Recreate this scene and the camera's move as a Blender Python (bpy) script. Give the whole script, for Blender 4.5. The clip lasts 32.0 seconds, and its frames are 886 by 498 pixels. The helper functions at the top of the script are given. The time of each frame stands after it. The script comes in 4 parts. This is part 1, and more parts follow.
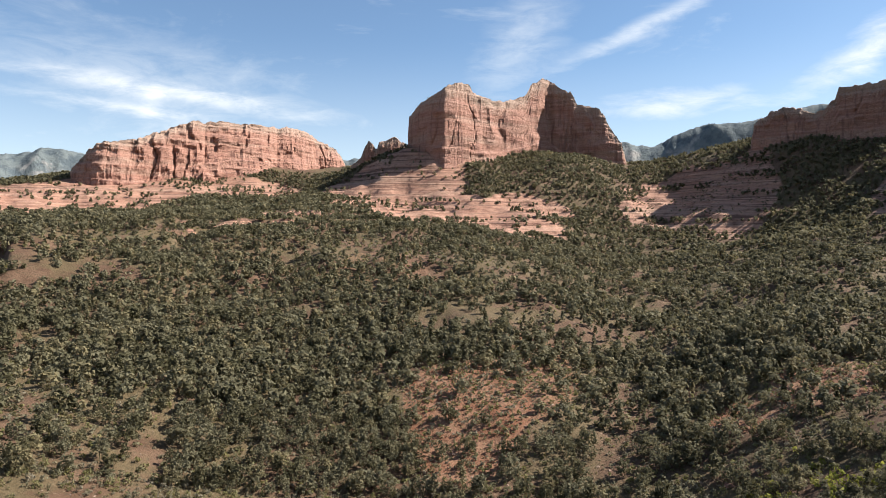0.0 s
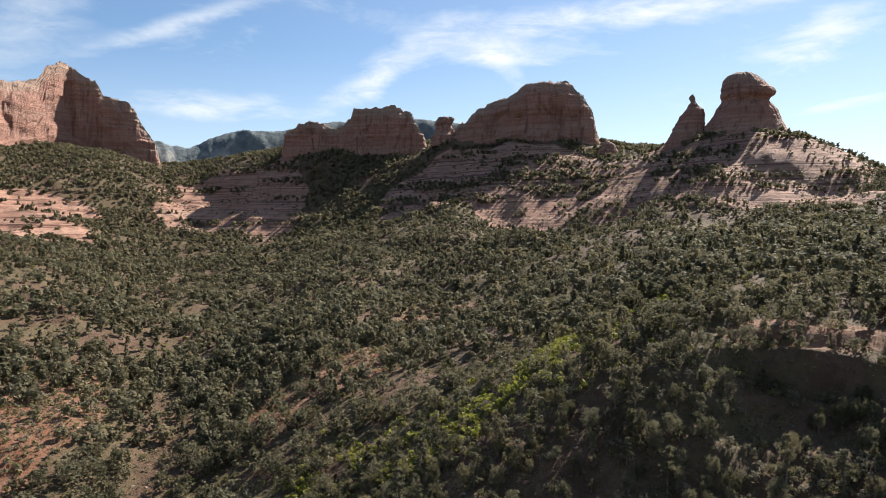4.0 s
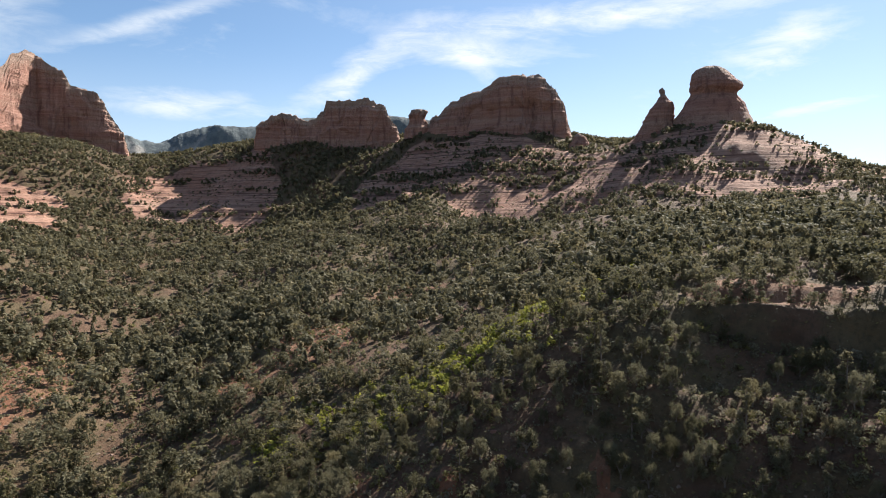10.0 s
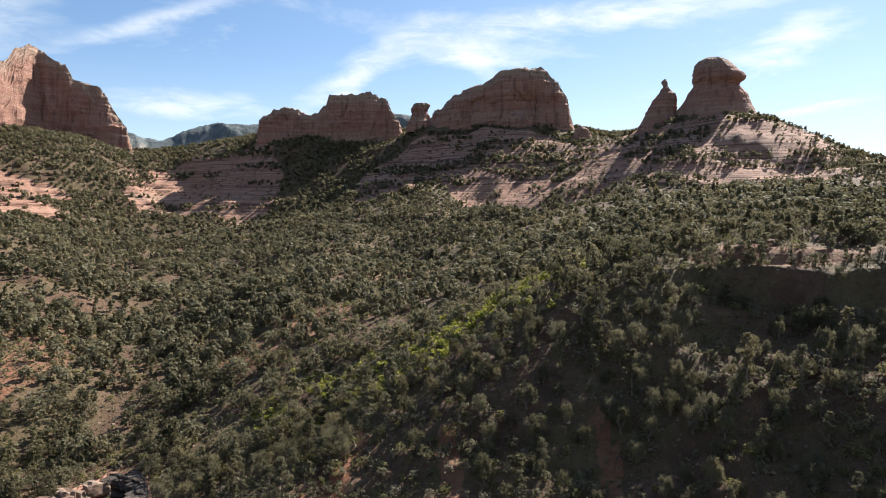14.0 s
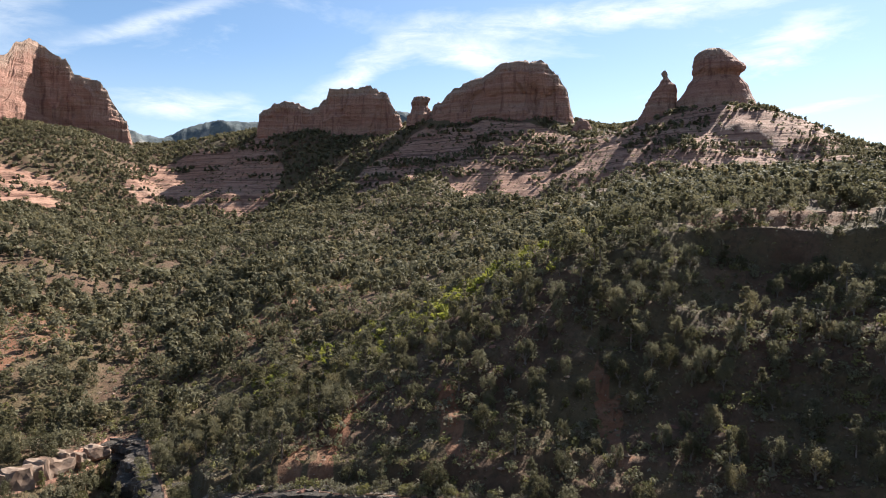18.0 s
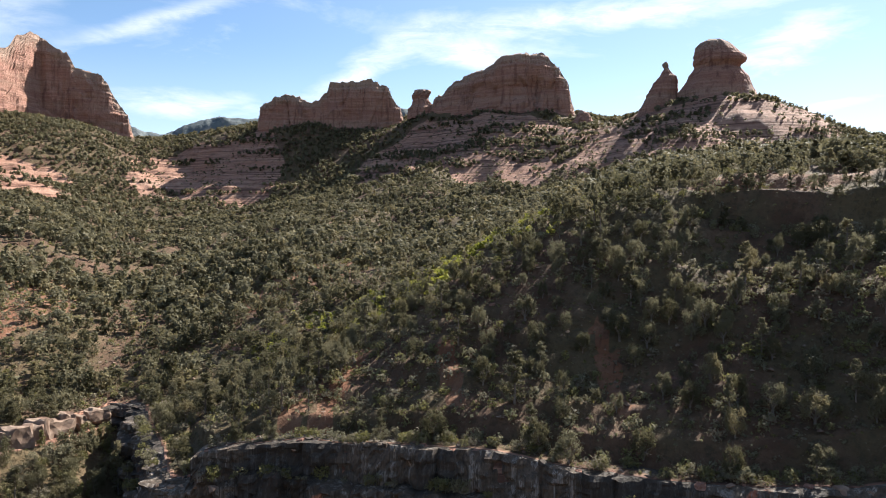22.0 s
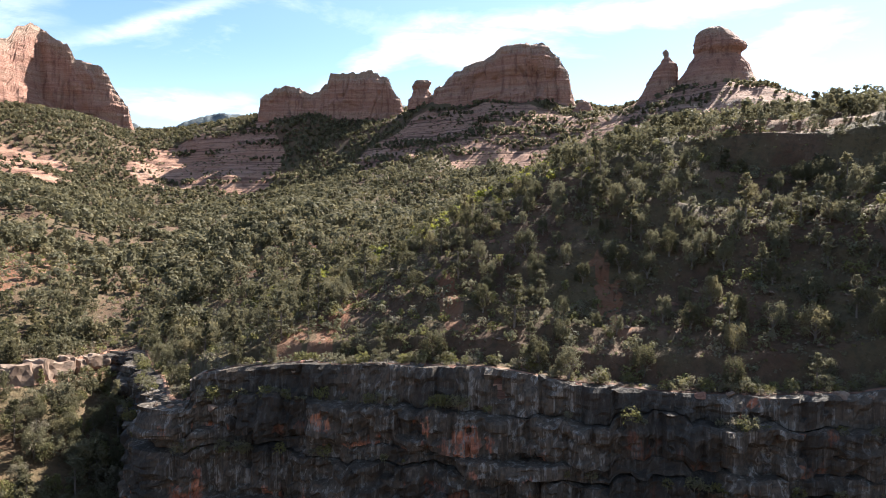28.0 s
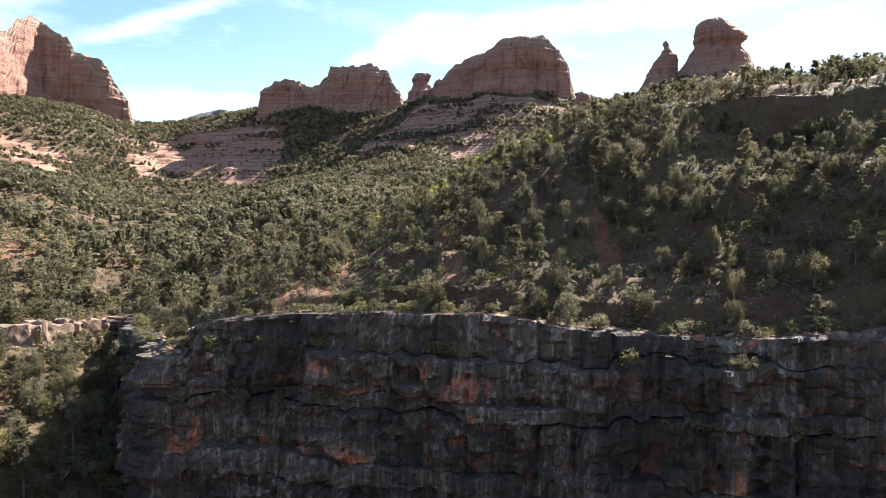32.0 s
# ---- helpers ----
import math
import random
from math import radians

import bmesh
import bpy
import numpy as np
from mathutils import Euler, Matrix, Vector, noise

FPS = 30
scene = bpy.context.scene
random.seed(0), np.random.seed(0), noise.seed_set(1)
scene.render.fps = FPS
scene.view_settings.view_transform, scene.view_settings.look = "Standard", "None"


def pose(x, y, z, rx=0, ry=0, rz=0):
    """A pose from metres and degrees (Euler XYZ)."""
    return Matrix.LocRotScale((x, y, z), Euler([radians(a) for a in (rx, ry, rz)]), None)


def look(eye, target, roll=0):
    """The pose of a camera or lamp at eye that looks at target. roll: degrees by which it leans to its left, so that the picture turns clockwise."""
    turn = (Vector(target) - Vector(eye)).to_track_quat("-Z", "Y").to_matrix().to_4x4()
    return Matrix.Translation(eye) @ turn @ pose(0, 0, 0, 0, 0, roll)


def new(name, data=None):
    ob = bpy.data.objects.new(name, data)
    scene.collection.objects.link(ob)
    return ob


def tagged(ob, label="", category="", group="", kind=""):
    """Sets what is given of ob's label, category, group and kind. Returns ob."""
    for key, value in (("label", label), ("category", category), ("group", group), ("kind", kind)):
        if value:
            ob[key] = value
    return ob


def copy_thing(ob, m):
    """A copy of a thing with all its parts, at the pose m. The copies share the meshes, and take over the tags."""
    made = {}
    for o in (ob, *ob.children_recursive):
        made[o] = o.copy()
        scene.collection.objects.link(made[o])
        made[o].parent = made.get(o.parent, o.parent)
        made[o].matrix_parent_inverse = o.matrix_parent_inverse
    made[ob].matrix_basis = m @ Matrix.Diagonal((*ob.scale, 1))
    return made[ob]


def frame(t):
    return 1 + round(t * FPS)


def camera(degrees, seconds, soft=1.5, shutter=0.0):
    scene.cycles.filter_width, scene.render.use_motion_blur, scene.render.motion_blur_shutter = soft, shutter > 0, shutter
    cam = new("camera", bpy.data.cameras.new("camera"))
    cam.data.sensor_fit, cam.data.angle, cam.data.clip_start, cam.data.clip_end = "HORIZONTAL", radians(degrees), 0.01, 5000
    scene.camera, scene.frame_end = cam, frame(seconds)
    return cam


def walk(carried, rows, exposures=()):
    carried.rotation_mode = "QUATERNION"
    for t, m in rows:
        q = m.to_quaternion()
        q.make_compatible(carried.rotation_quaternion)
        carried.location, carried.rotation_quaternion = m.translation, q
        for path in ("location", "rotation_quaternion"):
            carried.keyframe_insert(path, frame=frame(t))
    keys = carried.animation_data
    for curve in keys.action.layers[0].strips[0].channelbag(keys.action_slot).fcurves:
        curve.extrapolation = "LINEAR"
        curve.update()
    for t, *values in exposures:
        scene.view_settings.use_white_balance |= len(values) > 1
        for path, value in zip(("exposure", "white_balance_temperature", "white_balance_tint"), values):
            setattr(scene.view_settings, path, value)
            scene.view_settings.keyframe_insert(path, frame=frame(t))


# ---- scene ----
cam = camera(65.2, 32.0, soft=0.8)
# seconds, place, bearing, pitch, roll
ROWS = [
    (0, 2.40, 1.10, -0.60, 6.38, -1.42, -0.31),
    (0.5, 2.42, 1.10, -0.60, 8.74, -1.47, -0.18),
    (1, 2.45, 1.10, -0.60, 17.03, -1.45, -0.28),
    (1.5, 2.48, 1.10, -0.60, 27.08, -1.42, -0.31),
    (2, 2.50, 1.10, -0.60, 33.96, -1.38, -0.23),
    (2.5, 2.50, 1.10, -0.60, 38.05, -1.37, -0.22),
    (3, 2.50, 1.10, -0.60, 40.49, -1.36, -0.19),
    (3.5, 2.50, 1.10, -0.60, 42.15, -1.35, -0.18),
    (5.5, 2.20, 0.40, -1.33, 45.02, -1.33, -0.09),
    (6, 2.17, 0.27, -2.03, 45.24, -1.34, -0.08),
    (6.5, 2.14, 0.18, -2.83, 45.27, -1.30, -0.11),
    (7, 2.09, 0.09, -3.79, 45.33, -1.28, -0.13),
    (7.5, 2.04, -0.04, -4.89, 45.36, -1.31, -0.09),
    (8, 2.00, -0.13, -5.85, 45.39, -1.29, -0.11),
    (8.5, 2.02, -0.20, -6.90, 45.38, -1.29, -0.10),
    (9, 2.11, -0.29, -7.92, 45.47, -1.28, -0.14),
    (9.5, 2.20, -0.37, -8.93, 45.43, -1.29, -0.08),
    (10, 2.31, -0.47, -9.94, 45.49, -1.31, 0.02),
    (10.5, 2.35, -0.54, -10.91, 45.48, -1.29, 0.00),
    (11, 2.38, -0.60, -12.08, 45.45, -1.30, -0.01),
    (11.5, 2.44, -0.66, -13.03, 45.42, -1.30, 0.02),
    (12, 2.50, -0.69, -14.06, 45.41, -1.29, -0.01),
    (12.5, 2.55, -0.74, -15.16, 45.39, -1.30, -0.02),
    (13, 2.62, -0.83, -16.16, 45.35, -1.29, 0.01),
    (13.5, 2.69, -0.87, -17.32, 45.27, -1.32, 0.08),
    (14, 2.73, -0.92, -18.20, 45.25, -1.28, 0.02),
    (14.5, 2.70, -1.02, -19.45, 45.20, -1.24, -0.02),
    (16.5, 2.60, -1.22, -23.15, 45.19, -1.30, -0.02),
    (17, 2.55, -1.32, -24.34, 45.19, -1.26, -0.01),
    (17.5, 2.50, -1.38, -25.31, 45.21, -1.25, -0.03),
    (18, 2.49, -1.41, -26.38, 45.22, -1.27, -0.02),
    (18.5, 2.48, -1.43, -27.32, 45.21, -1.27, -0.01),
    (19, 2.53, -1.46, -28.36, 45.20, -1.28, 0.02),
    (19.5, 2.55, -1.51, -29.41, 45.16, -1.28, 0.04),
    (20, 2.57, -1.52, -30.37, 45.13, -1.27, -0.00),
    (20.5, 2.59, -1.53, -31.39, 45.13, -1.26, -0.03),
    (21, 2.56, -1.54, -32.43, 45.15, -1.27, -0.02),
    (21.5, 2.56, -1.59, -33.37, 45.16, -1.29, 0.01),
    (22, 2.50, -1.66, -34.42, 45.15, -1.30, 0.02),
    (22.5, 2.49, -1.69, -35.42, 45.15, -1.31, 0.04),
    (23, 2.50, -1.68, -36.47, 45.16, -1.30, 0.04),
    (23.5, 2.47, -1.69, -37.50, 45.16, -1.29, 0.05),
    (24, 2.45, -1.71, -38.56, 45.13, -1.27, 0.06),
    (24.5, 2.42, -1.71, -39.55, 45.15, -1.27, 0.05),
    (25, 2.37, -1.72, -40.59, 45.17, -1.27, 0.06),
    (25.5, 2.40, -1.72, -41.74, 45.16, -1.25, 0.06),
    (27.5, 2.42, -1.79, -45.58, 45.14, -1.26, 0.07),
    (28, 2.45, -1.81, -46.75, 45.13, -1.23, 0.05),
    (28.5, 2.45, -1.83, -47.78, 45.13, -1.22, 0.02),
    (29, 2.46, -1.84, -48.79, 45.12, -1.20, 0.02),
    (29.5, 2.49, -1.88, -49.76, 45.12, -1.18, 0.02),
    (30, 2.52, -1.91, -50.80, 45.12, -1.20, 0.02),
    (30.5, 2.58, -1.94, -51.75, 45.14, -1.24, 0.07),
    (31, 2.60, -1.95, -52.74, 45.13, -1.27, 0.07),
    (31.5, 2.61, -1.97, -53.53, 45.13, -1.26, 0.04),
    (32, 2.60, -1.98, -54.44, 45.13, -1.29, 0.10),
]
walk(cam, [(t, pose(x, y, z, 90 + pitch, -roll, -az)) for t, x, y, z, az, pitch, roll in ROWS], [(0.0, 1.34), (6.0, 1.26), (14.0, 1.42), (23.0, 1.66), (32.0, 2.16)])

# ---- light ----
SUN_AZ, SUN_EL = radians(86), radians(39)
SUN_DIR = Vector((math.sin(SUN_AZ) * math.cos(SUN_EL), math.cos(SUN_AZ) * math.cos(SUN_EL), math.sin(SUN_EL)))
sun_data = bpy.data.lights.new("sun", "SUN")
sun_data.energy, sun_data.angle, sun_data.color = 5.0, radians(0.53), (1.0, 0.95, 0.88)
sun = new("sun", sun_data)
sun.matrix_world = look(SUN_DIR * 3000, (0, 0, 0))


class Net:
    """Short hand for node trees."""

    def __init__(self, tree):
        self.tree = tree
        self.tree.nodes.clear()

    def node(self, kind, **props):
        n = self.tree.nodes.new("ShaderNode" + kind)
        for key, value in props.items():
            setattr(n, key, value)
        return n

    def link(self, value, socket):
        if isinstance(value, bpy.types.NodeSocket):
            self.tree.links.new(value, socket)
        else:
            socket.default_value = value

    def math(self, op, a, b=0.0, clamp=False):
        n = self.node("Math", operation=op, use_clamp=clamp)
        self.link(a, n.inputs[0])
        self.link(b, n.inputs[1])
        return n.outputs[0]

    def smooth(self, value, lo, hi, a=0.0, b=1.0):
        n = self.node("MapRange", interpolation_type="SMOOTHSTEP")
        for i, v in enumerate((value, lo, hi, a, b)):
            self.link(v, n.inputs[i])
        return n.outputs[0]

    def mix(self, fac, a, b):
        n = self.node("Mix", data_type="RGBA")
        self.link(fac, n.inputs[0])
        self.link(a, n.inputs[6])
        self.link(b, n.inputs[7])
        return n.outputs[2]

    def coords(self, scale=(1, 1, 1), source="Object", shift=(0, 0, 0)):
        m = self.node("Mapping")
        m.inputs["Scale"].default_value = scale
        m.inputs["Location"].default_value = shift
        self.link(self.node("TexCoord").outputs[source], m.inputs["Vector"])
        return m.outputs[0]

    def noise(self, vector, scale, detail=4.0, rough=0.55, warp=0.0):
        n = self.node("TexNoise")
        self.link(vector, n.inputs["Vector"])
        n.inputs["Scale"].default_value, n.inputs["Detail"].default_value = scale, detail
        n.inputs["Roughness"].default_value, n.inputs["Distortion"].default_value = rough, warp
        return n.outputs["Fac"]


def rgb(r, g, b):
    return (r, g, b, 1.0)


world = bpy.data.worlds.new("sky")
world.use_nodes = True
scene.world = world
net = Net(world.node_tree)
sky = net.node("TexSky", sky_type="NISHITA", sun_disc=False, sun_elevation=SUN_EL, sun_rotation=SUN_AZ, altitude=1400.0, air_density=1.0, dust_density=0.25, ozone_density=1.8)
way = net.node("SeparateXYZ")
net.link(net.node("TexCoord").outputs["Generated"], way.inputs[0])
bearing = net.math("MULTIPLY", net.math("ARCTAN2", way.outputs[0], way.outputs[1]), 180 / math.pi)
height = net.math("MULTIPLY", net.math("ARCSINE", way.outputs[2]), 180 / math.pi)
flat = net.node("CombineXYZ")
net.link(bearing, flat.inputs[0])
net.link(height, flat.inputs[1])
cloud_scale = net.node("Mapping")
net.link(flat.outputs[0], cloud_scale.inputs[0])
cloud_scale.inputs["Scale"].default_value = (0.055, 0.16, 1)
wisps = net.noise(cloud_scale.outputs[0], 1.0, 7.0, 0.62, 0.6)
fine_scale = net.node("Mapping")
net.link(flat.outputs[0], fine_scale.inputs[0])
fine_scale.inputs["Scale"].default_value = (0.22, 0.75, 1)
fine_scale.inputs["Rotation"].default_value = (0, 0, 0.25)
fibres = net.noise(fine_scale.outputs[0], 1.0, 6.0, 0.65, 0.4)


def streak(az, el, slant, length, width, power):
    """A band of high cloud: its middle, slant in degrees, half length and half width, in degrees of sky."""
    c, s = math.cos(radians(slant)), math.sin(radians(slant))
    dx, dy = net.math("SUBTRACT", bearing, az), net.math("SUBTRACT", height, el)
    u = net.math("DIVIDE", net.math("ADD", net.math("MULTIPLY", dx, c), net.math("MULTIPLY", dy, s)), length)
    v = net.math("DIVIDE", net.math("SUBTRACT", net.math("MULTIPLY", dy, c), net.math("MULTIPLY", dx, s)), width)
    v = net.math("ADD", v, net.math("MULTIPLY", net.math("SUBTRACT", wisps, 0.5), 3.0))
    d2 = net.math("ADD", net.math("MULTIPLY", u, u), net.math("MULTIPLY", v, v))
    return net.math("MULTIPLY", net.math("POWER", 2.718, net.math("MULTIPLY", d2, -1.0)), power)


clouds = net.smooth(wisps, 0.48, 0.80, 0.0, 0.5)
for band in ((-15, 10.6, -5.5, 12, 0.7, 0.7), (-18.5, 9.2, -5, 8, 0.6, 0.6), (-16.3, 9.6, 80, 2.0, 0.7, 0.22), (-16, 11.5, -8, 14, 3.2, 0.35), (-12, 6.8, -3, 12, 1.5, 0.5), (13, 14.5, 55, 6, 2.8, 0.4), (25, 9.6, 4, 6, 1.2, 0.85), (22.8, 15.8, 21, 6, 0.6, 0.65),
             (38, 12.7, 31, 5.5, 1.1, 0.75), (47.5, 14.8, -5, 6, 1.2, 0.75), (49, 12.6, -50, 2.5, 1.0, 0.5), (60, 16.9, 0, 15, 1.0, 0.9), (72.2, 13.6, 4, 4.5, 1.6, 0.85), (74, 8.9, 6, 5, 0.55, 0.85), (76.5, 6.0, 8, 4, 1.0, 0.7), (62, 10, 5, 9, 2.2, 0.35)):
    clouds = net.math("ADD", clouds, streak(*band))
clouds = net.math("MULTIPLY", clouds, net.smooth(fibres, 0.25, 0.7, 0.35, 1.0), True)
low = net.math("ADD", net.smooth(height, 0.0, 16.0, 0.42, 0.05), net.smooth(bearing, 15.0, 80.0, 0.0, 0.16))
veil = net.math("MAXIMUM", clouds, low, True)
back = net.node("Background")
deep = net.node("HueSaturation")
deep.inputs["Saturation"].default_value, deep.inputs["Value"].default_value = 1.12, 1.16
deep.inputs["Hue"].default_value = 0.498
net.link(sky.outputs[0], deep.inputs["Color"])
net.link(net.mix(veil, deep.outputs[0], rgb(8.6, 8.9, 9.1)), back.inputs[0])
back.inputs[1].default_value = 0.051
net.link(back.outputs[0], net.node("OutputWorld").inputs[0])


# ---- materials ----
def material(name, rough=0.9):
    mat = bpy.data.materials.new(name)
    mat.use_nodes = True
    n = Net(mat.node_tree)
    shader = n.node("BsdfPrincipled")
    shader.inputs["Roughness"].default_value = rough
    shader.inputs["Specular IOR Level"].default_value = 0.2
    n.link(shader.outputs[0], n.node("OutputMaterial").inputs[0])
    return mat, n, shader


def bump(n, shader, value, distance, strength=0.6):
    b = n.node("Bump")
    b.inputs["Strength"].default_value, b.inputs["Distance"].default_value = strength, distance
    n.link(value, b.inputs["Height"])
    n.link(b.outputs[0], shader.inputs["Normal"])


def sandstone(n, light, mid, dark, pale):
    """Layered red rock: thin and thick beds, blotches, dark run-off."""
    beds = n.noise(n.coords((0.02, 0.02, 0.34)), 1.0, 6.0, 0.62, 0.3)
    thick = n.noise(n.coords((0.004, 0.004, 0.09)), 1.0, 3.0, 0.5)
    blotch = n.noise(n.coords((0.03, 0.03, 0.02)), 1.0, 6.0, 0.6)
    runs = n.noise(n.coords((0.16, 0.16, 0.012)), 1.0, 5.0, 0.65)
    grain = n.noise(n.coords(), 0.6, 6.0, 0.65)
    c = n.mix(n.smooth(beds, 0.36, 0.62), mid, light)
    c = n.mix(n.smooth(thick, 0.5, 0.72, 0.0, 0.55), c, pale)
    c = n.mix(n.smooth(blotch, 0.5, 0.75, 0.0, 0.5), c, mid)
    c = n.mix(n.smooth(runs, 0.49, 0.70, 0.0, 0.75), c, dark)
    c = n.mix(n.smooth(beds, 0.28, 0.36, 0.35, 0.0), c, dark)
    c = n.mix(n.smooth(grain, 0.35, 0.7, 0.22, 0.0), c, dark)
    return c, beds, grain


LIGHT, MID, DARK, PALE = rgb(0.358, 0.205, 0.152), rgb(0.288, 0.141, 0.101), rgb(0.131, 0.064, 0.050), rgb(0.365, 0.256, 0.192)
rock_mat, n, shader = material("red_sandstone")
colour, beds, grain = sandstone(n, LIGHT, MID, DARK, PALE)
crown = n.node("Attribute", attribute_name="crown").outputs["Fac"]
cap = n.smooth(n.math("ADD", crown, n.math("MULTIPLY", grain, 0.5)), 1.08, 1.2)
n.link(n.mix(n.math("MULTIPLY", cap, 0.5), colour, rgb(0.320, 0.265, 0.205)), shader.inputs["Base Color"])
runs = n.noise(n.coords((0.16, 0.16, 0.012)), 1.0, 5.0, 0.65)
bump(n, shader, n.math("ADD", n.math("ADD", n.math("MULTIPLY", beds, 0.45), n.math("MULTIPLY", runs, 0.8)), n.math("MULTIPLY", grain, 0.8)), 4.0, 0.8)

ground_mat, n, shader = material("red_earth_and_slickrock")
rocky, beds, grain = sandstone(n, rgb(0.352, 0.208, 0.147), rgb(0.282, 0.146, 0.099), rgb(0.128, 0.064, 0.046), rgb(0.358, 0.250, 0.182))
mask = n.node("Attribute", attribute_name="rock").outputs["Fac"]
patch = n.noise(n.coords(), 0.035, 5.0, 0.6)
patch2 = n.noise(n.coords(shift=(40, 7, 3)), 0.11, 5.0, 0.65)
stones = n.noise(n.coords(), 0.9, 5.0, 0.7)
earth = n.mix(n.smooth(patch2, 0.35, 0.65), rgb(0.076, 0.040, 0.024), rgb(0.116, 0.067, 0.042))
earth = n.mix(n.smooth(patch, 0.42, 0.56, 0.05, 0.7), earth, rgb(0.092, 0.072, 0.035))
earth = n.mix(n.smooth(stones, 0.58, 0.72, 0.0, 0.6), earth, rgb(0.188, 0.148, 0.096))
earth = n.mix(n.smooth(stones, 0.36, 0.50, 0.6, 0.0), earth, rgb(0.046, 0.038, 0.021))
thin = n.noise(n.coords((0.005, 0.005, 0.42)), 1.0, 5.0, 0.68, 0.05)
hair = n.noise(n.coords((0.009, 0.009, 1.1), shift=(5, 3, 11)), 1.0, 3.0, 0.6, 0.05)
# dark bed lines, which also colour in the shade beneath thin ledges
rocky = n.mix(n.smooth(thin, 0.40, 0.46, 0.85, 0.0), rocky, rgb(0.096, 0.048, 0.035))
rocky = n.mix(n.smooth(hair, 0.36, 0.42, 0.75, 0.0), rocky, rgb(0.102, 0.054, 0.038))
rocky = n.mix(n.smooth(patch2, 0.58, 0.70, 0.0, 0.5), rocky, rgb(0.096, 0.074, 0.038))
bare_ = n.node("Attribute", attribute_name="bare").outputs["Fac"]
open_earth = n.mix(n.smooth(patch2, 0.35, 0.65), rgb(0.160, 0.069, 0.037), rgb(0.198, 0.109, 0.066))
open_earth = n.mix(n.smooth(stones, 0.36, 0.48, 0.5, 0.0), open_earth, rgb(0.090, 0.054, 0.032))
earth = n.mix(n.smooth(n.math("ADD", bare_, n.math("MULTIPLY", patch2, 0.5)), 0.5, 0.8), earth, open_earth)
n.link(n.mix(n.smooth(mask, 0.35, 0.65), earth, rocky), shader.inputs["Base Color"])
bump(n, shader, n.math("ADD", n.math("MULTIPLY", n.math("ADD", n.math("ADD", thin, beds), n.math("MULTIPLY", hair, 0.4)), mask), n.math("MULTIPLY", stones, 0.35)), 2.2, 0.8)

cliff_mat, n, shader = material("stained_cliff_rock", 0.8)
beds = n.noise(n.coords((0.03, 0.03, 0.9)), 1.0, 5.0, 0.6)
runs = n.noise(n.coords((0.55, 0.55, 0.045)), 1.0, 5.0, 0.6)
runs2 = n.noise(n.coords((1.1, 1.1, 0.05), shift=(9, 4, 2)), 1.0, 4.0, 0.55)
hair = n.noise(n.coords((2.6, 2.6, 0.07), shift=(1, 8, 3)), 1.0, 3.0, 0.6)
blotch = n.noise(n.coords((0.13, 0.13, 0.17)), 1.0, 4.0, 0.5)
grain = n.noise(n.coords(), 1.3, 6.0, 0.65)
down = n.node("Attribute", attribute_name="down").outputs["Fac"]
c = n.mix(n.smooth(beds, 0.35, 0.65), rgb(0.298, 0.107, 0.065), rgb(0.536, 0.213, 0.118))
clean = n.math("ADD", n.math("MULTIPLY", down, 0.20), n.math("ADD", n.math("MULTIPLY", runs, 0.62), n.math("MULTIPLY", blotch, 1.05)))
c = n.mix(n.smooth(clean, 1.03, 1.11, 1.0, 0.0), c, n.mix(grain, rgb(0.046, 0.035, 0.027), rgb(0.166, 0.125, 0.092)))
c = n.mix(n.math("MULTIPLY", n.smooth(runs2, 0.50, 0.62, 0.0, 0.9), n.smooth(hair, 0.40, 0.54)), c, rgb(0.330, 0.289, 0.249))
wash = n.noise(n.coords((0.085, 0.085, 0.05), shift=(3, 1, 6)), 1.0, 3.0, 0.5)
c = n.mix(n.smooth(wash, 0.42, 0.56, 0.75, 0.0), c, rgb(0.028, 0.023, 0.019))
c = n.mix(n.smooth(grain, 0.35, 0.6, 0.3, 0.0), c, rgb(0.027, 0.024, 0.021))
c = n.mix(n.smooth(hair, 0.50, 0.60, 0.0, 0.5), c, rgb(0.033, 0.027, 0.023))
n.link(c, shader.inputs["Base Color"])
bump(n, shader, n.math("ADD", n.math("ADD", n.math("MULTIPLY", beds, 0.7), n.math("MULTIPLY", n.math("ADD", runs2, hair), 0.8)), n.math("MULTIPLY", grain, 0.9)), 0.6)

pale_mat, n, shader = material("pale_ledge_rock")
grain = n.noise(n.coords(), 0.8, 6.0, 0.6)
runs = n.noise(n.coords((0.5, 0.5, 0.1)), 1.0, 4.0, 0.6)
c = n.mix(n.smooth(grain, 0.35, 0.65), rgb(0.162, 0.107, 0.078), rgb(0.275, 0.206, 0.158))
n.link(n.mix(n.smooth(runs, 0.46, 0.64, 0.0, 0.75), c, rgb(0.120, 0.069, 0.048)), shader.inputs["Base Color"])
bump(n, shader, grain, 0.4)

far_mat, n, shader = material("hazed_wooded_slope")
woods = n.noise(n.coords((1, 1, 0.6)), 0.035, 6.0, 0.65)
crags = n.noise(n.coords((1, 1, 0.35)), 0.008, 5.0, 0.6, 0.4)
# woods shifted towards blue-grey: distance haze mixed into the base colour
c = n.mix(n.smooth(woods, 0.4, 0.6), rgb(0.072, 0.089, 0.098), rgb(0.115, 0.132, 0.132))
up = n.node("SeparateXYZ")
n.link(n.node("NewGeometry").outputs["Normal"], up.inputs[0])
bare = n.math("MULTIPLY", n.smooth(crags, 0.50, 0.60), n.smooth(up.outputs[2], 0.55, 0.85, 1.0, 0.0))
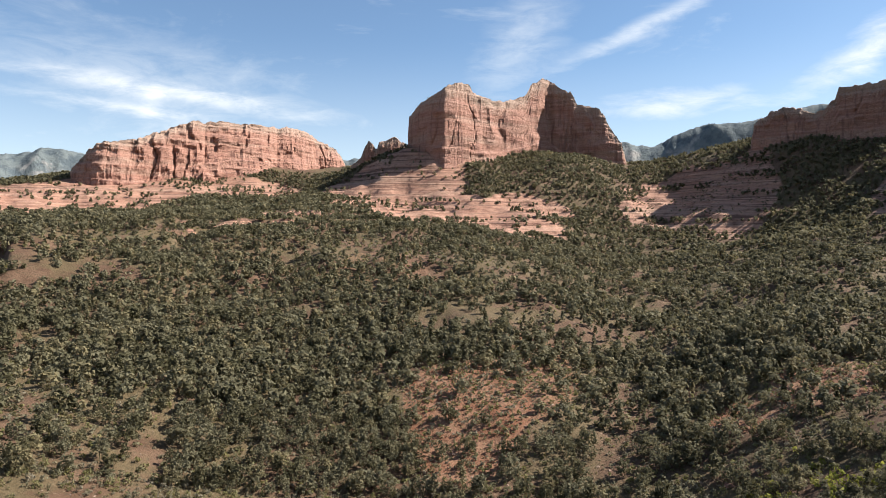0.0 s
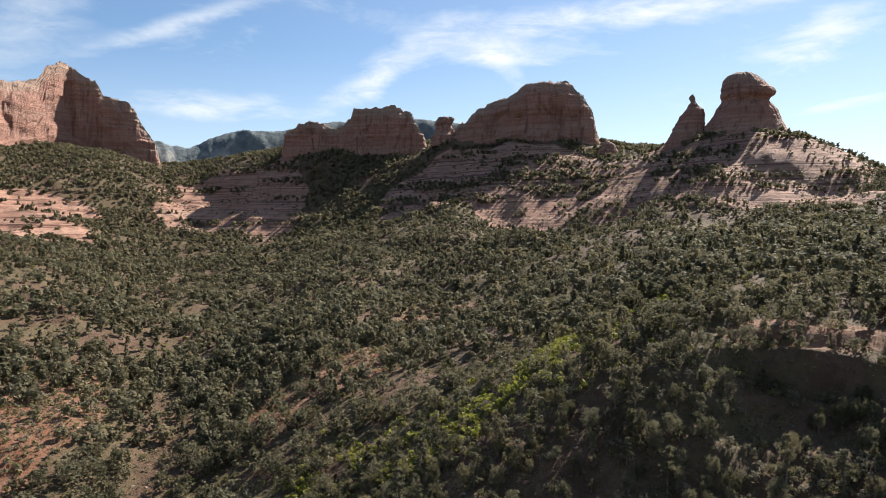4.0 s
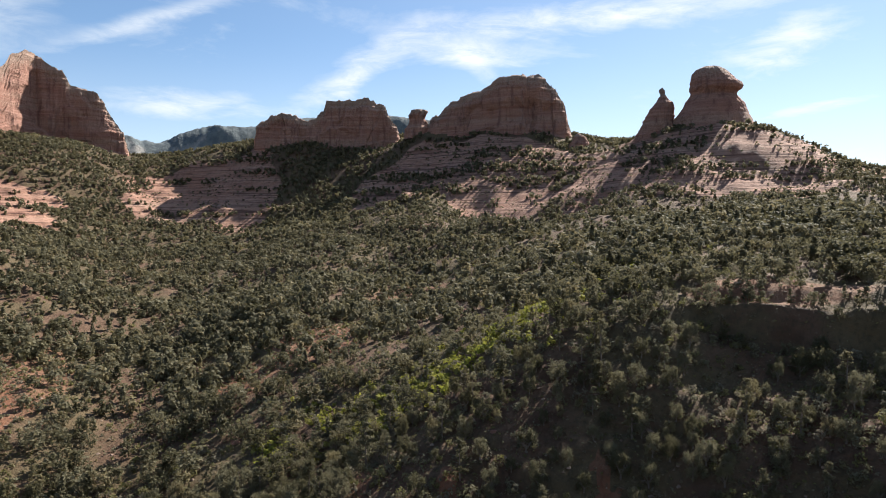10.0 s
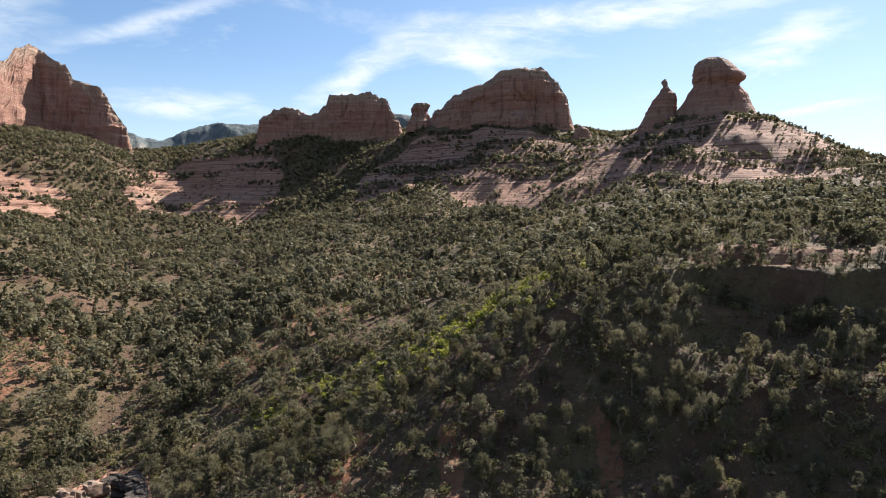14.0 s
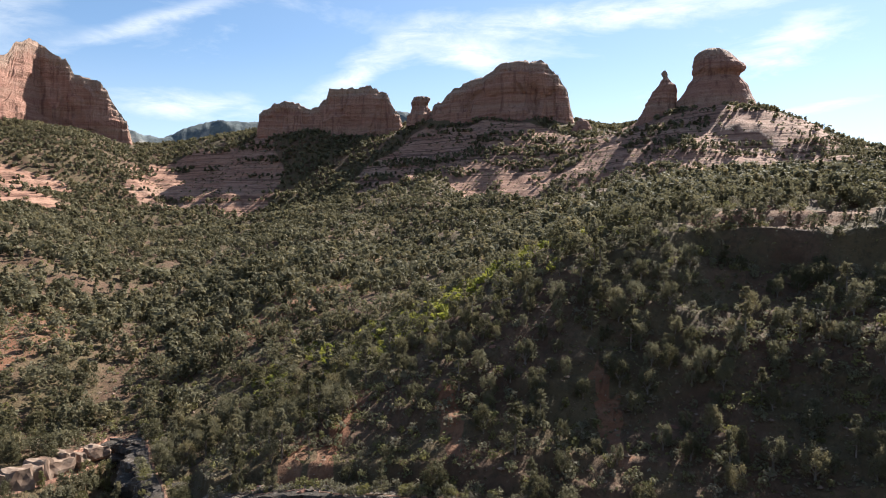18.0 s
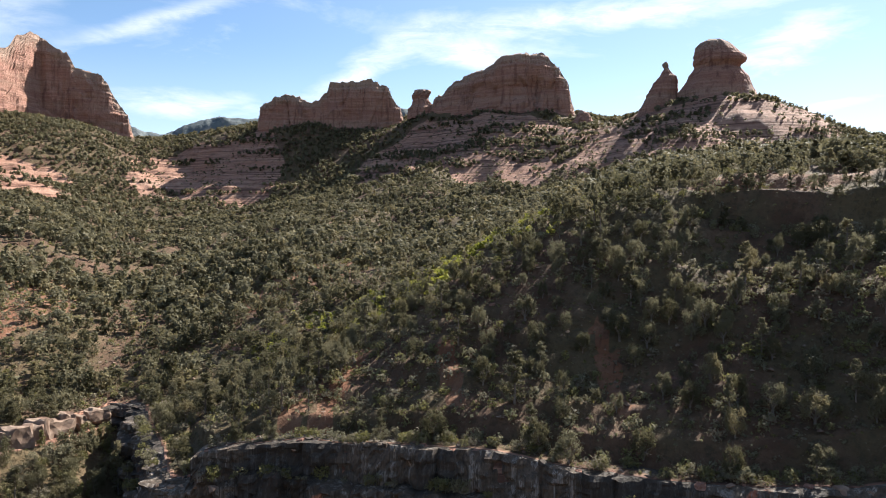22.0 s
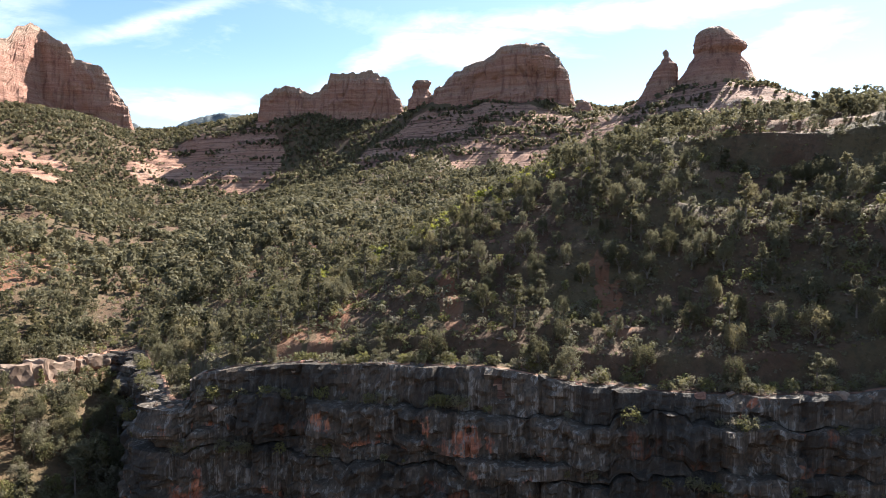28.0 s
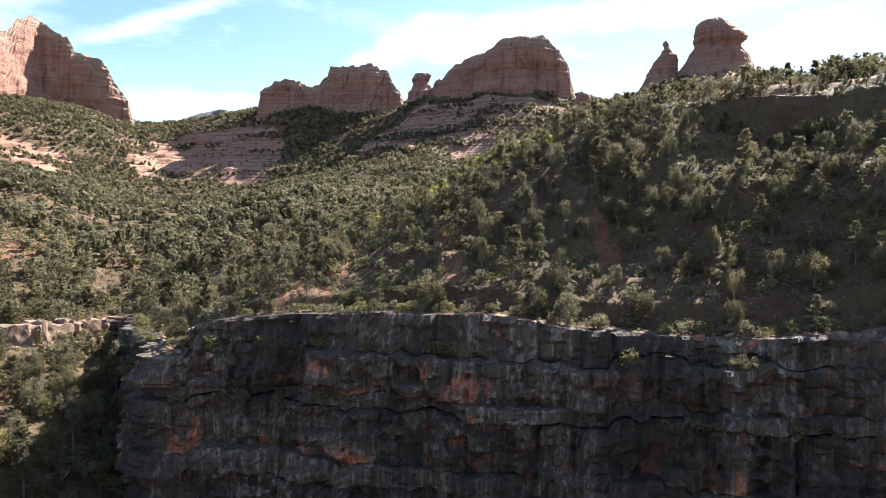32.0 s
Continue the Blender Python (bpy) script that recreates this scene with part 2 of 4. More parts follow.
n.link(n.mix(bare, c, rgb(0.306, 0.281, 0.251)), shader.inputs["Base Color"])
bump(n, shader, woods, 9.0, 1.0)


def foliage(name, a, b, c):
    mat, n, shader = material(name, 0.75)
    tint = n.node("Attribute", attribute_name="tint").outputs["Fac"]
    leaf = n.node("NewGeometry").outputs["Random Per Island"]
    own = n.node("ObjectInfo").outputs["Random"]
    t = n.math("FRACT", n.math("ADD", tint, own))
    col = n.mix(n.smooth(t, 0.10, 0.70), a, b)
    col = n.mix(n.smooth(t, 0.72, 1.0), col, c)
    col = n.mix(n.math("MULTIPLY", leaf, 0.35), col, b)
    n.link(col, shader.inputs["Base Color"])
    glow = n.node("BsdfTranslucent")
    n.link(col, glow.inputs["Color"])
    both = n.node("MixShader")
    both.inputs[0].default_value = 0.42
    n.link(shader.outputs[0], both.inputs[1])
    n.link(glow.outputs[0], both.inputs[2])
    out = [k for k in n.tree.nodes if k.bl_idname == "ShaderNodeOutputMaterial"][0]
    n.link(both.outputs[0], out.inputs[0])
    return mat


needle_mat = foliage("evergreen_needles", rgb(0.077, 0.070, 0.034), rgb(0.146, 0.132, 0.079), rgb(0.198, 0.164, 0.086))
shrub_mat = foliage("shrub_leaves", rgb(0.154, 0.141, 0.048), rgb(0.167, 0.151, 0.095), rgb(0.198, 0.167, 0.121))
brush_mat = foliage("bright_green_leaves", rgb(0.190, 0.200, 0.030), rgb(0.240, 0.232, 0.045), rgb(0.195, 0.176, 0.060))
bark_mat, n, shader = material("grey_brown_bark")
n.link(n.mix(n.noise(n.coords((6, 6, 1)), 2.0), rgb(0.09, 0.065, 0.05), rgb(0.23, 0.19, 0.16)), shader.inputs["Base Color"])
dead_mat, n, shader = material("bleached_dead_wood")
n.link(n.mix(n.noise(n.coords((6, 6, 1)), 2.0), rgb(0.30, 0.27, 0.24), rgb(0.55, 0.52, 0.48)), shader.inputs["Base Color"])


# ---- noise and mesh helpers ----
def hash01(ix, iy, seed):
    h = (ix.astype(np.int64) * 374761393 + iy.astype(np.int64) * 668265263 + seed * 1442695041) & 0xFFFFFFFF
    h = ((h ^ (h >> 13)) * 1274126177) & 0xFFFFFFFF
    return ((h ^ (h >> 16)) & 0xFFFFFF) / float(0xFFFFFF)


def vnoise(x, y, seed=0):
    """Smooth noise from -1 to 1."""
    x, y = np.broadcast_arrays(np.asarray(x, float), np.asarray(y, float))
    ix, iy = np.floor(x), np.floor(y)
    fx, fy = x - ix, y - iy
    fx, fy = fx * fx * (3 - 2 * fx), fy * fy * (3 - 2 * fy)
    a, b = hash01(ix, iy, seed), hash01(ix + 1, iy, seed)
    c, d = hash01(ix, iy + 1, seed), hash01(ix + 1, iy + 1, seed)
    return 2 * ((a + (b - a) * fx) * (1 - fy) + (c + (d - c) * fx) * fy) - 1


def fbm(x, y, seed=0, octaves=4, rough=0.5):
    total, power = 0.0, 1.0
    for k in range(octaves):
        total = total + power * vnoise(x * 2 ** k + 17.3 * k, y * 2 ** k - 9.1 * k, seed + k)
        power *= rough
    return total


def smoothstep(v, lo, hi):
    t = np.clip((v - lo) / (hi - lo), 0, 1)
    return t * t * (3 - 2 * t)


def mesh_object(name, verts, faces, mat, parent=None, smooth=False, floats=None):
    """verts (n, 3), faces (m, 3 or 4) as arrays; floats: name -> a value for each vertex."""
    verts, faces = np.asarray(verts, float), np.asarray(faces, int)
    me = bpy.data.meshes.new(name)
    side = faces.shape[1]
    me.vertices.add(len(verts))
    me.vertices.foreach_set("co", verts.ravel())
    me.loops.add(faces.size)
    me.loops.foreach_set("vertex_index", faces.ravel())
    me.polygons.add(len(faces))
    me.polygons.foreach_set("loop_start", np.arange(0, faces.size, side))
    me.polygons.foreach_set("loop_total", np.full(len(faces), side))
    me.polygons.foreach_set("use_smooth", np.full(len(faces), smooth))
    for key, values in (floats or {}).items():
        me.attributes.new(key, "FLOAT", "POINT").data.foreach_set("value", np.asarray(values, float))
    me.update(calc_edges=True)
    me.materials.append(mat)
    ob = new(name, me)
    ob.parent = parent
    return ob


def grid_faces(rows, cols, closed=False):
    i, j = np.meshgrid(np.arange(rows - 1), np.arange(cols if closed else cols - 1), indexing="ij")
    k = (j + 1) % cols
    return np.stack([i * cols + j, i * cols + k, (i + 1) * cols + k, (i + 1) * cols + j], -1).reshape(-1, 4)


# ---- the lie of the land ----
VIEW = np.array([2.5, -1.0])
# lines along crests, benches and drainages: each is a run of (x, y, z)
LAND = {
    "wash": [(66, 172, -73), (80, 215, -66), (110, 270, -58), (139, 315, -54), (170, 390, -46), (216, 485, -38), (250, 560, -29), (289, 623, -19), (330, 700, -4), (345, 764, 15), (364, 829, 45), (375, 882, 66)],
    "near_crest": [(260, -110, -18), (205, -30, -23), (160, 36, -23.5), (151, 61, -24), (147, 80, -26), (134, 91, -30.5), (120, 104, -39.5), (107, 112, -49), (92, 114, -58), (72, 112, -63)],
    "near_slope": [(128, -8, -52), (126, 38, -48), (111, 62, -52.5), (99, 85, -50.5), (92, 97, -55)],
    "cliff_edge": [(150, -60, -66), (125, -15, -67), (102, 24, -67.5), (89.5, 45, -68), (77, 68, -67), (63, 92, -67.7), (54, 100, -67.7)],
    "second_crest": [(280, 0, -9), (215, 60, -14.5), (190, 75, -17), (212, 92, -14), (243, 136, -11), (300, 200, -14), (384, 268, -9)],
    "middle_slope": [(124, 207, -55), (140, 213, -49), (168, 231, -43), (163, 252, -38), (213, 270, -33), (217, 243, -42), (257, 210, -27)],
    "wash_side": [(160, 150, -43), (150, 165, -46), (110, 190, -58)],
    "left_foot": [(-150, 120, -50), (-74, 153, -57), (-45, 173, -65), (0, 186, -72), (30, 182, -72)],
    "left_bank": [(-90, 130, -62), (-20, 150, -73), (20, 152, -74), (43, 158, -73.5), (62, 170, -74)],
    "left_hill": [(-115, 239, -44), (-68, 257, -49), (31, 262, -50), (66, 222, -60), (72, 262, -53), (82, 302, -46), (112, 342, -41), (106, 305, -52)],
    "left_rise": [(-240, 330, -18), (-162, 333, -23), (-71, 374, -27), (44, 389, -28), (115, 428, -24)],
    "left_edge": [(-280, 340, -8), (-188, 387, -4), (-151, 445, 2), (-60, 538, 11), (-1, 601, 14), (79, 616, 7), (117, 549, -5)],
    "bench": [(-350, 520, 8), (-249, 601, 15), (-127, 669, 20), (-32, 750, 36), (61, 779, 32), (150, 720, 22), (181, 723, 22), (252, 803, 38)],
    "left_apron": [(-420, 760, 42), (-340, 830, 46), (-230, 900, 55), (-166, 946, 61), (-60, 960, 62)],
    "left_wall_foot": [(-480, 950, 66), (-380, 900, 66), (-250, 1010, 80), (-140, 1100, 100), (-30, 1200, 110)],
    "butte_apron": [(-20, 1000, 84), (20, 930, 95), (62, 905, 108), (115, 890, 92), (180, 915, 91), (231, 833, 61), (294, 904, 92), (260, 985, 112), (324, 890, 75)],
    "apron_rib": [(54, 870, 70), (66, 825, 45)],
    "saddle_rib": [(372, 960, 92), (393, 919, 86), (431, 865, 92), (474, 835, 105)],
    "mesa_foot": [(503, 736, 100), (540, 697, 92), (589, 656, 105), (584, 600, 114), (570, 564, 96), (606, 486, 104), (637, 428, 88), (631, 391, 80), (616, 337, 86), (648, 243, 92), (668, 216, 77), (677, 186, 54), (690, 120, 34), (690, 20, 20)],
    "apron_foot": [(196, 734, 17), (235, 793, 29), (339, 764, 16), (376, 700, 17), (418, 658, 13), (452, 620, 16), (440, 565, 15), (443, 500, 18), (450, 415, 10), (503, 344, 24), (476, 208, 21), (533, 164, 22), (530, 20, 18)],
    "block_top": [(48, 109, -72), (56, 125, -73.2), (63, 145, -74)],
    "hollow": [(180, 333, -45), (298, 382, -16), (276, 309, -35), (306, 292, -23), (344, 276, -18), (400, 326, -16), (333, 375, -16)],
    "apron_rise": [(414, 737, 38), (474, 677, 45), (470, 590, 30), (444, 486, 29), (509, 416, 40), (543, 339, 46), (511, 248, 44), (436, 233, 11), (468, 268, 22), (565, 227, 66), (572, 165, 46), (458, 115, 8)],
    "wood": [(236, 668, -11), (380, 671, -2), (340, 560, -10), (282, 529, -26), (290, 454, -23), (340, 440, -10), (381, 390, 0), (349, 155, -2), (392, 91, -1), (400, 0, -2)],
    "beyond": [(-900, 1500, 90), (0, 1450, 100), (500, 1300, 70), (900, 1000, 60), (1000, 500, 50), (1000, 0, 30), (600, -500, 0), (0, -500, -20), (-500, -200, -30), (-700, 500, 0)],
    "distance": [(-4800, 0, 60), (-3400, 3400, 90), (0, 4800, 110), (3400, 3400, 100), (4800, 0, 60), (3400, -3400, 40), (0, -4800, 30), (-3400, -3400, 40)],
}
# the canyon's rim; the second number pair's flag is 1 where the side is a sheer cliff, 0 where it is a wooded bank
RIM = [(190, -130, 1), (150, -60, 1), (125, -15, 1), (102, 24, 1), (89.5, 45, 1), (77, 68, 1), (63, 91.5, 1), (49, 105, 1), (55, 122, 1), (61, 142, 1), (67, 160, 0.6), (62, 167, 0), (43, 156, 0), (18, 149, 0), (-20, 146, 0), (-90, 125, 0), (-200, 60, 0), (-330, -40, 0)]
FLOOR_Z = -103.0


def resample(points, step):
    p = np.array(points, float)
    out = [p[:1]]
    for a, b in zip(p[:-1], p[1:]):
        k = max(1, int(np.hypot(*(b - a)[:2]) / step))
        out.append(a + (b - a) * np.linspace(0, 1, k + 1)[1:, None])
    return np.concatenate(out)


KNOTS = []
for key, line in LAND.items():
    KNOTS.append(resample(line, 26 if key in ("near_crest", "near_slope", "cliff_edge", "left_bank", "block_top") else 60 if key not in ("beyond", "distance") else 900))
KNOTS = np.concatenate(KNOTS)


def kernel(d2):
    return np.where(d2 > 1e-9, 0.5 * d2 * np.log(np.maximum(d2, 1e-9)), 0.0)


SCALE = 500.0
kx = KNOTS[:, :2] / SCALE
kn = len(kx)
system = np.zeros((kn + 3, kn + 3))
system[:kn, :kn] = kernel(((kx[:, None] - kx[None]) ** 2).sum(-1)) + np.eye(kn) * 2e-4
system[:kn, kn:] = np.c_[np.ones(kn), kx]
system[kn:, :kn] = system[:kn, kn:].T
WEIGHTS = np.linalg.solve(system, np.r_[KNOTS[:, 2], 0, 0, 0])


def spline(x, y):
    p = np.stack([x, y], -1).reshape(-1, 2) / SCALE
    out = np.empty(len(p))
    for i in range(0, len(p), 20000):
        q = p[i:i + 20000]
        d2 = (q * q).sum(1)[:, None] + (kx * kx).sum(1)[None] - 2 * q @ kx.T
        out[i:i + 20000] = kernel(np.maximum(d2, 0)) @ WEIGHTS[:kn] + WEIGHTS[kn] + q @ WEIGHTS[kn + 1:]
    return out.reshape(np.shape(x))


def rim_distance(x, y):
    """Distance to the canyon's rim (minus inside the canyon), and those to its cliff side and to its wooded bank alone."""
    to_cliff, to_bank = np.full(np.shape(x), 1e9), np.full(np.shape(x), 1e9)
    for (ax, ay, af), (bx, by, bf) in zip(RIM[:-1], RIM[1:]):
        ex, ey = bx - ax, by - ay
        t = np.clip(((x - ax) * ex + (y - ay) * ey) / (ex * ex + ey * ey), 0, 1)
        d = np.hypot(x - ax - t * ex, y - ay - t * ey)
        if af > 0.5:
            to_cliff = np.minimum(to_cliff, d)
        else:
            to_bank = np.minimum(to_bank, d)
    ring = [(a, b) for a, b, _ in RIM] + [(-400, -400), (300, -400)]
    inside = np.zeros(np.shape(x), bool)
    for (ax, ay), (bx, by) in zip(ring, ring[1:] + ring[:1]):
        cross = (ay > y) != (by > y)
        inside ^= cross & (x < (bx - ax) * (y - ay) / (by - ay + 1e-12) + ax)
    best = np.minimum(to_cliff, to_bank)
    return np.where(inside, -best, best), to_cliff, to_bank


# stretches of bare rock: bearing, distance, half spans, strength
SLICKROCK = [(7, 715, 10, 75, 0.95), (12.5, 790, 3.6, 40, 1.0), (2.5, 860, 6.0, 80, 1.0), (5.5, 775, 9.5, 45, 1.0), (8, 690, 8, 22, 0.7), (9, 610, 6, 26, 0.7), (-21, 870, 7, 130, 0.85), (-23, 640, 6, 45, 0.7), (-10, 940, 5, 90, 0.6), (-2, 590, 7, 30, 0.7),
             (24.5, 875, 4.0, 90, 1.0), (28.5, 850, 3.5, 95, 0.9), (43, 720, 5.5, 80, 0.9), (50, 680, 6, 90, 0.95), (59, 640, 4, 80, 0.75), (67, 600, 7, 90, 1.0), (73, 590, 6, 90, 0.9), (62, 570, 5, 60, 0.7)]
# stretches of open red earth with few trees
OPEN = [(8, 235, 5, 45, 0.72), (13, 265, 4, 40, 0.45), (2, 420, 4, 40, 0.35), (30, 230, 3, 18, 0.8), (36, 250, 4, 22, 0.8), (71, 171, 7, 7, 0.5), (43, 330, 4, 30, 0.4), (-8, 400, 5, 25, 0.3)]


def stretches(x, y, table, seed):
    dx, dy = x - VIEW[0], y - VIEW[1]
    az, r = np.degrees(np.arctan2(dx, dy)), np.hypot(dx, dy)
    total = np.zeros(np.shape(x))
    wob = fbm(x / 45, y / 45, seed, 4)
    for a, d, sa, sd, power in table:
        k = ((az - a) / sa) ** 2 + ((r - d) / sd) ** 2
        total = np.maximum(total, power * smoothstep(1.35 - k + 0.55 * wob, 0.0, 0.6))
    return total


# bare chutes of red earth that run down the near slope: two ends and a half width
CHUTES = [((67, 92), (89, 106), 1.7), ((62.5, 96), (74, 102), 1.6), ((99, 54), (110, 66), 1.3), ((84, 76), (93, 88), 1.0)]


def openness(x, y):
    """How bare of growth the earth is."""
    total = stretches(x, y, OPEN, 9)
    for (ax, ay), (bx, by), wide in CHUTES:
        ex, ey = bx - ax, by - ay
        t = np.clip(((x - ax) * ex + (y - ay) * ey) / (ex * ex + ey * ey), 0, 1)
        d = np.hypot(x - ax - t * ex, y - ay - t * ey) + 1.1 * fbm(x / 2.2, y / 2.2, 66, 3)
        total = np.maximum(total, smoothstep(-d, -wide - 0.8, -wide + 0.4))
    return total


def terraces(z, step, sharp):
    f = z / step
    k = np.floor(f)
    return step * (k + smoothstep(f - k, sharp, 1.0))


# bearing and distance of the brow of a dark ledge band
LEDGE = [(-40, -26, -19, -6.6, -0.3, 7, 12), (443, 432, 471, 543, 602, 622, 640)]


def land(x, y):
    """Height, bareness of rock and distance to the rim."""
    x, y = np.asarray(x, float), np.asarray(y, float)
    r = np.hypot(x - VIEW[0], y - VIEW[1])
    z = spline(x, y)
    rock = stretches(x, y, SLICKROCK, 5)
    far = smoothstep(r, 150, 420)
    z = z + fbm(x / 60, y / 60, 11, 4) * (0.9 + 2.6 * far) + fbm(x / 9, y / 9, 21, 3) * 0.45
    z = z - np.abs(fbm(x / 38, y / 70, 31, 3)) * 3.2 * far
    bearing_ = np.arctan2(x - VIEW[0], y - VIEW[1])
    z = z - np.abs(fbm(bearing_ * 16, r / 300, 35, 3)) * 3.0 * rock * smoothstep(r, 560, 640)
    across, along = 0.954 * x + 0.3 * y, -0.3 * x + 0.954 * y
    scarp = smoothstep(-along, -30, -8)
    edge = 163 + 1.6 * vnoise(along / 9, 0 * along, 36) + 0.5 * vnoise(along / 2.5, 0 * along, 37)
    z = z - 6.5 * scarp * smoothstep(edge - across, 0, 1.6) * smoothstep(across, 136, 152)
    lip = scarp * smoothstep(-np.abs(across - edge + 0.5), -3.5, -1.5)
    deg = np.degrees(bearing_)
    brow = np.interp(deg, LEDGE[0], LEDGE[1]) + 9.0 * fbm(deg / 2.2, 0 * deg, 38, 3)
    along_brow = smoothstep(deg, -44, -36) * smoothstep(-deg, -10, -2) * smoothstep(vnoise(deg / 3.1, 0 * deg, 39), -0.75, -0.3)
    for back, tall in ((0, 7.0), (32, 4.0), (62, 3.5)):
        front = brow + back - r
        z = z - tall * along_brow * smoothstep(front, 0, 3.5) * smoothstep(-front, -58, -14)
        rock = np.maximum(rock, along_brow * smoothstep(-np.abs(front - 1.5), -7.0, -4.0))
    step = z + 0.9 * fbm(x / 120, y / 120, 41, 2)
    apron = smoothstep(deg, 16, 22)
    ledged = (0.45 - 0.3 * apron) * terraces(step, 8.5, 0.78) + (0.55 - 0.25 * apron) * terraces(step + 1.3, 4.2, 0.68) + 0.55 * apron * terraces(step + 0.6, 3.1, 0.55) - (step - z)
    z = z + (ledged - z) * np.clip(rock * (0.95 - 0.3 * apron), 0, 1)
    d, to_cliff, to_bank = rim_distance(x, y)
    near = smoothstep(-np.hypot(x - 130, y - 40), -130, -40) * smoothstep(d, 3, 12) * (1 - far)
    outcrop = (z + 0.8 * fbm(x / 18, y / 18, 51, 3)) / 3.4
    outcrop = 0.30 * near * smoothstep(outcrop - np.floor(outcrop), 0.58, 0.72) * smoothstep(fbm(x / 16, y / 16, 52, 3), -0.15, 0.25)
    z = z + (terraces(z + 0.8 * fbm(x / 18, y / 18, 51, 3), 3.4, 0.65) - z) * 0.4 * near - np.abs(fbm(x / 16 + y / 40, y / 30, 57, 3)) * 1.9 * near + fbm(x / 4, y / 4, 58, 3) * 0.35 * near
    shelf = np.clip(d, 0, 5.2 + 0.8 * vnoise(x / 11, y / 11, 63)) * (to_cliff < to_bank) * smoothstep(-y, -118, -100)
    z = z - 0.55 * shelf * (1 - smoothstep(d, 5.6, 6.9)) * (d > 0)
    low_block = (z > -73.2) & (z < -69.2) & (y > 88) & (y < 125)
    z = np.where(low_block, z + (-72.7 + 0.15 * fbm(x / 2, y / 2, 64, 3) - z) * (1 - smoothstep(to_cliff, 5, 7)), z)
    wall = np.maximum(FLOOR_Z, -69.0 - np.maximum(0, to_cliff - 0.3) * 70.0)
    bank = np.maximum(FLOOR_Z, -76.5 - 0.60 * np.maximum(0, to_bank - 3) + 1.2 * fbm(x / 14, y / 14, 61, 3))
    below = np.maximum(wall, bank)
    z = np.where(d < 0, np.minimum(z, below + (z - below) * smoothstep(d, -1.6, 0.0)), z)
    rock = np.maximum(np.maximum(rock, np.maximum(outcrop, 0.2 * lip)), smoothstep(-d, -1.2, 0.0) * smoothstep(d, -4.5, -3.0))
    f1, f2 = step / 8.5, (step + 1.3) / 4.2
    riser = np.maximum(smoothstep(f1 - np.floor(f1), 0.62, 0.8), 0.7 * smoothstep(f2 - np.floor(f2), 0.55, 0.75))
    west = smoothstep(-np.degrees(bearing_), -13, -9) * smoothstep(-r, -690, -600)
    rock = rock * (1 - 0.92 * (1 - riser) * west)
    return z, rock, d


SPOKES = np.radians(np.r_[np.arange(-180, -34, 4.0), np.arange(-34, 86, 0.22), np.arange(86, 180, 4.0)])
RINGS = np.r_[0.0, 8, 20, 35, 50, np.geomspace(60, 640, 260), np.arange(642, 1060, 2.3), np.geomspace(1065, 4950, 46)]
rr, aa = np.meshgrid(RINGS, SPOKES, indexing="ij")
gx, gy = VIEW[0] + rr * np.sin(aa), VIEW[1] + rr * np.cos(aa)
gz, grock, _ = land(gx, gy)
ground = mesh_object("ground", np.stack([gx, gy, gz], -1).reshape(-1, 3), grid_faces(len(RINGS), len(SPOKES), True), ground_mat, smooth=True, floats={"rock": grock.ravel(), "bare": openness(gx, gy).ravel()})
tagged(ground, "red earth hillsides with stepped bare sandstone ledges above a canyon", "ground", kind="structure")


# ---- buttes and mesas ----
FOOTPRINTS, TOPS = [], []

def local(origin, az):
    a = radians(az)
    return np.array(origin, float), np.array([math.cos(a), -math.sin(a)]), np.array([math.sin(a), math.cos(a)])


def blocks(s, z, wide, tall, seed):
    """Joint-bounded panels: one level to each block of an uneven wall."""
    f = s / wide + 0.4 * vnoise(s / (wide * 2.1), z / (tall * 1.7), seed)
    k = np.floor(f)
    g = z / tall + 6.0 * hash01(k, 0 * k, seed + 1) + 0.3 * vnoise(s / wide, z / tall, seed + 4)
    m = np.floor(g)
    a, b = hash01(k, m, seed + 2), hash01(k + 1, m, seed + 2)
    side = smoothstep(f - k, 0.86, 1.0)
    low = hash01(k, m - 1, seed + 2)
    face = a + (b - a) * side
    return 2 * (face + (low - face) * (1 - smoothstep(g - m, 0.0, 0.10))) - 1


def rough_wall(s, z, seed, cracks, size):
    """How far a rock wall stands out, by the way along it and the height."""
    bend = 0.35 * vnoise(s / 30, z / 25, seed)
    where = smoothstep(fbm(s / 45, z / 40, seed + 21, 2), -0.25, 0.45)
    flutes = -np.abs(vnoise(s / size + bend, z / 160, seed)) ** 0.75 * cracks * (0.35 + 0.9 * where)
    clefts = -np.exp(-(vnoise(s / (size * 0.9) + bend, z / 90, seed + 2) / 0.08) ** 2) * cracks * 0.75 * where
    small = -np.abs(vnoise(s / (size * 0.3) + bend, z / 50, seed + 3)) * cracks * 0.35 * where
    beds = vnoise(z / 9.0 + 0.5 * vnoise(s / 60, z / 30, seed), s / 160, seed + 5) * 1.1 + vnoise(z / 2.3 + bend, s / 50, seed + 6) * 0.4
    lumps = fbm(s / 40, z / 30, seed + 7, 6, 0.55) * cracks * 0.7
    slabs = blocks(s, z, size * 1.3, size * 2.2, seed + 61) * 0.42 * cracks + blocks(s, z, size * 0.42, size * 0.8, seed + 71) * 0.2 * cracks
    return flutes + clefts + small + beds + lumps + slabs


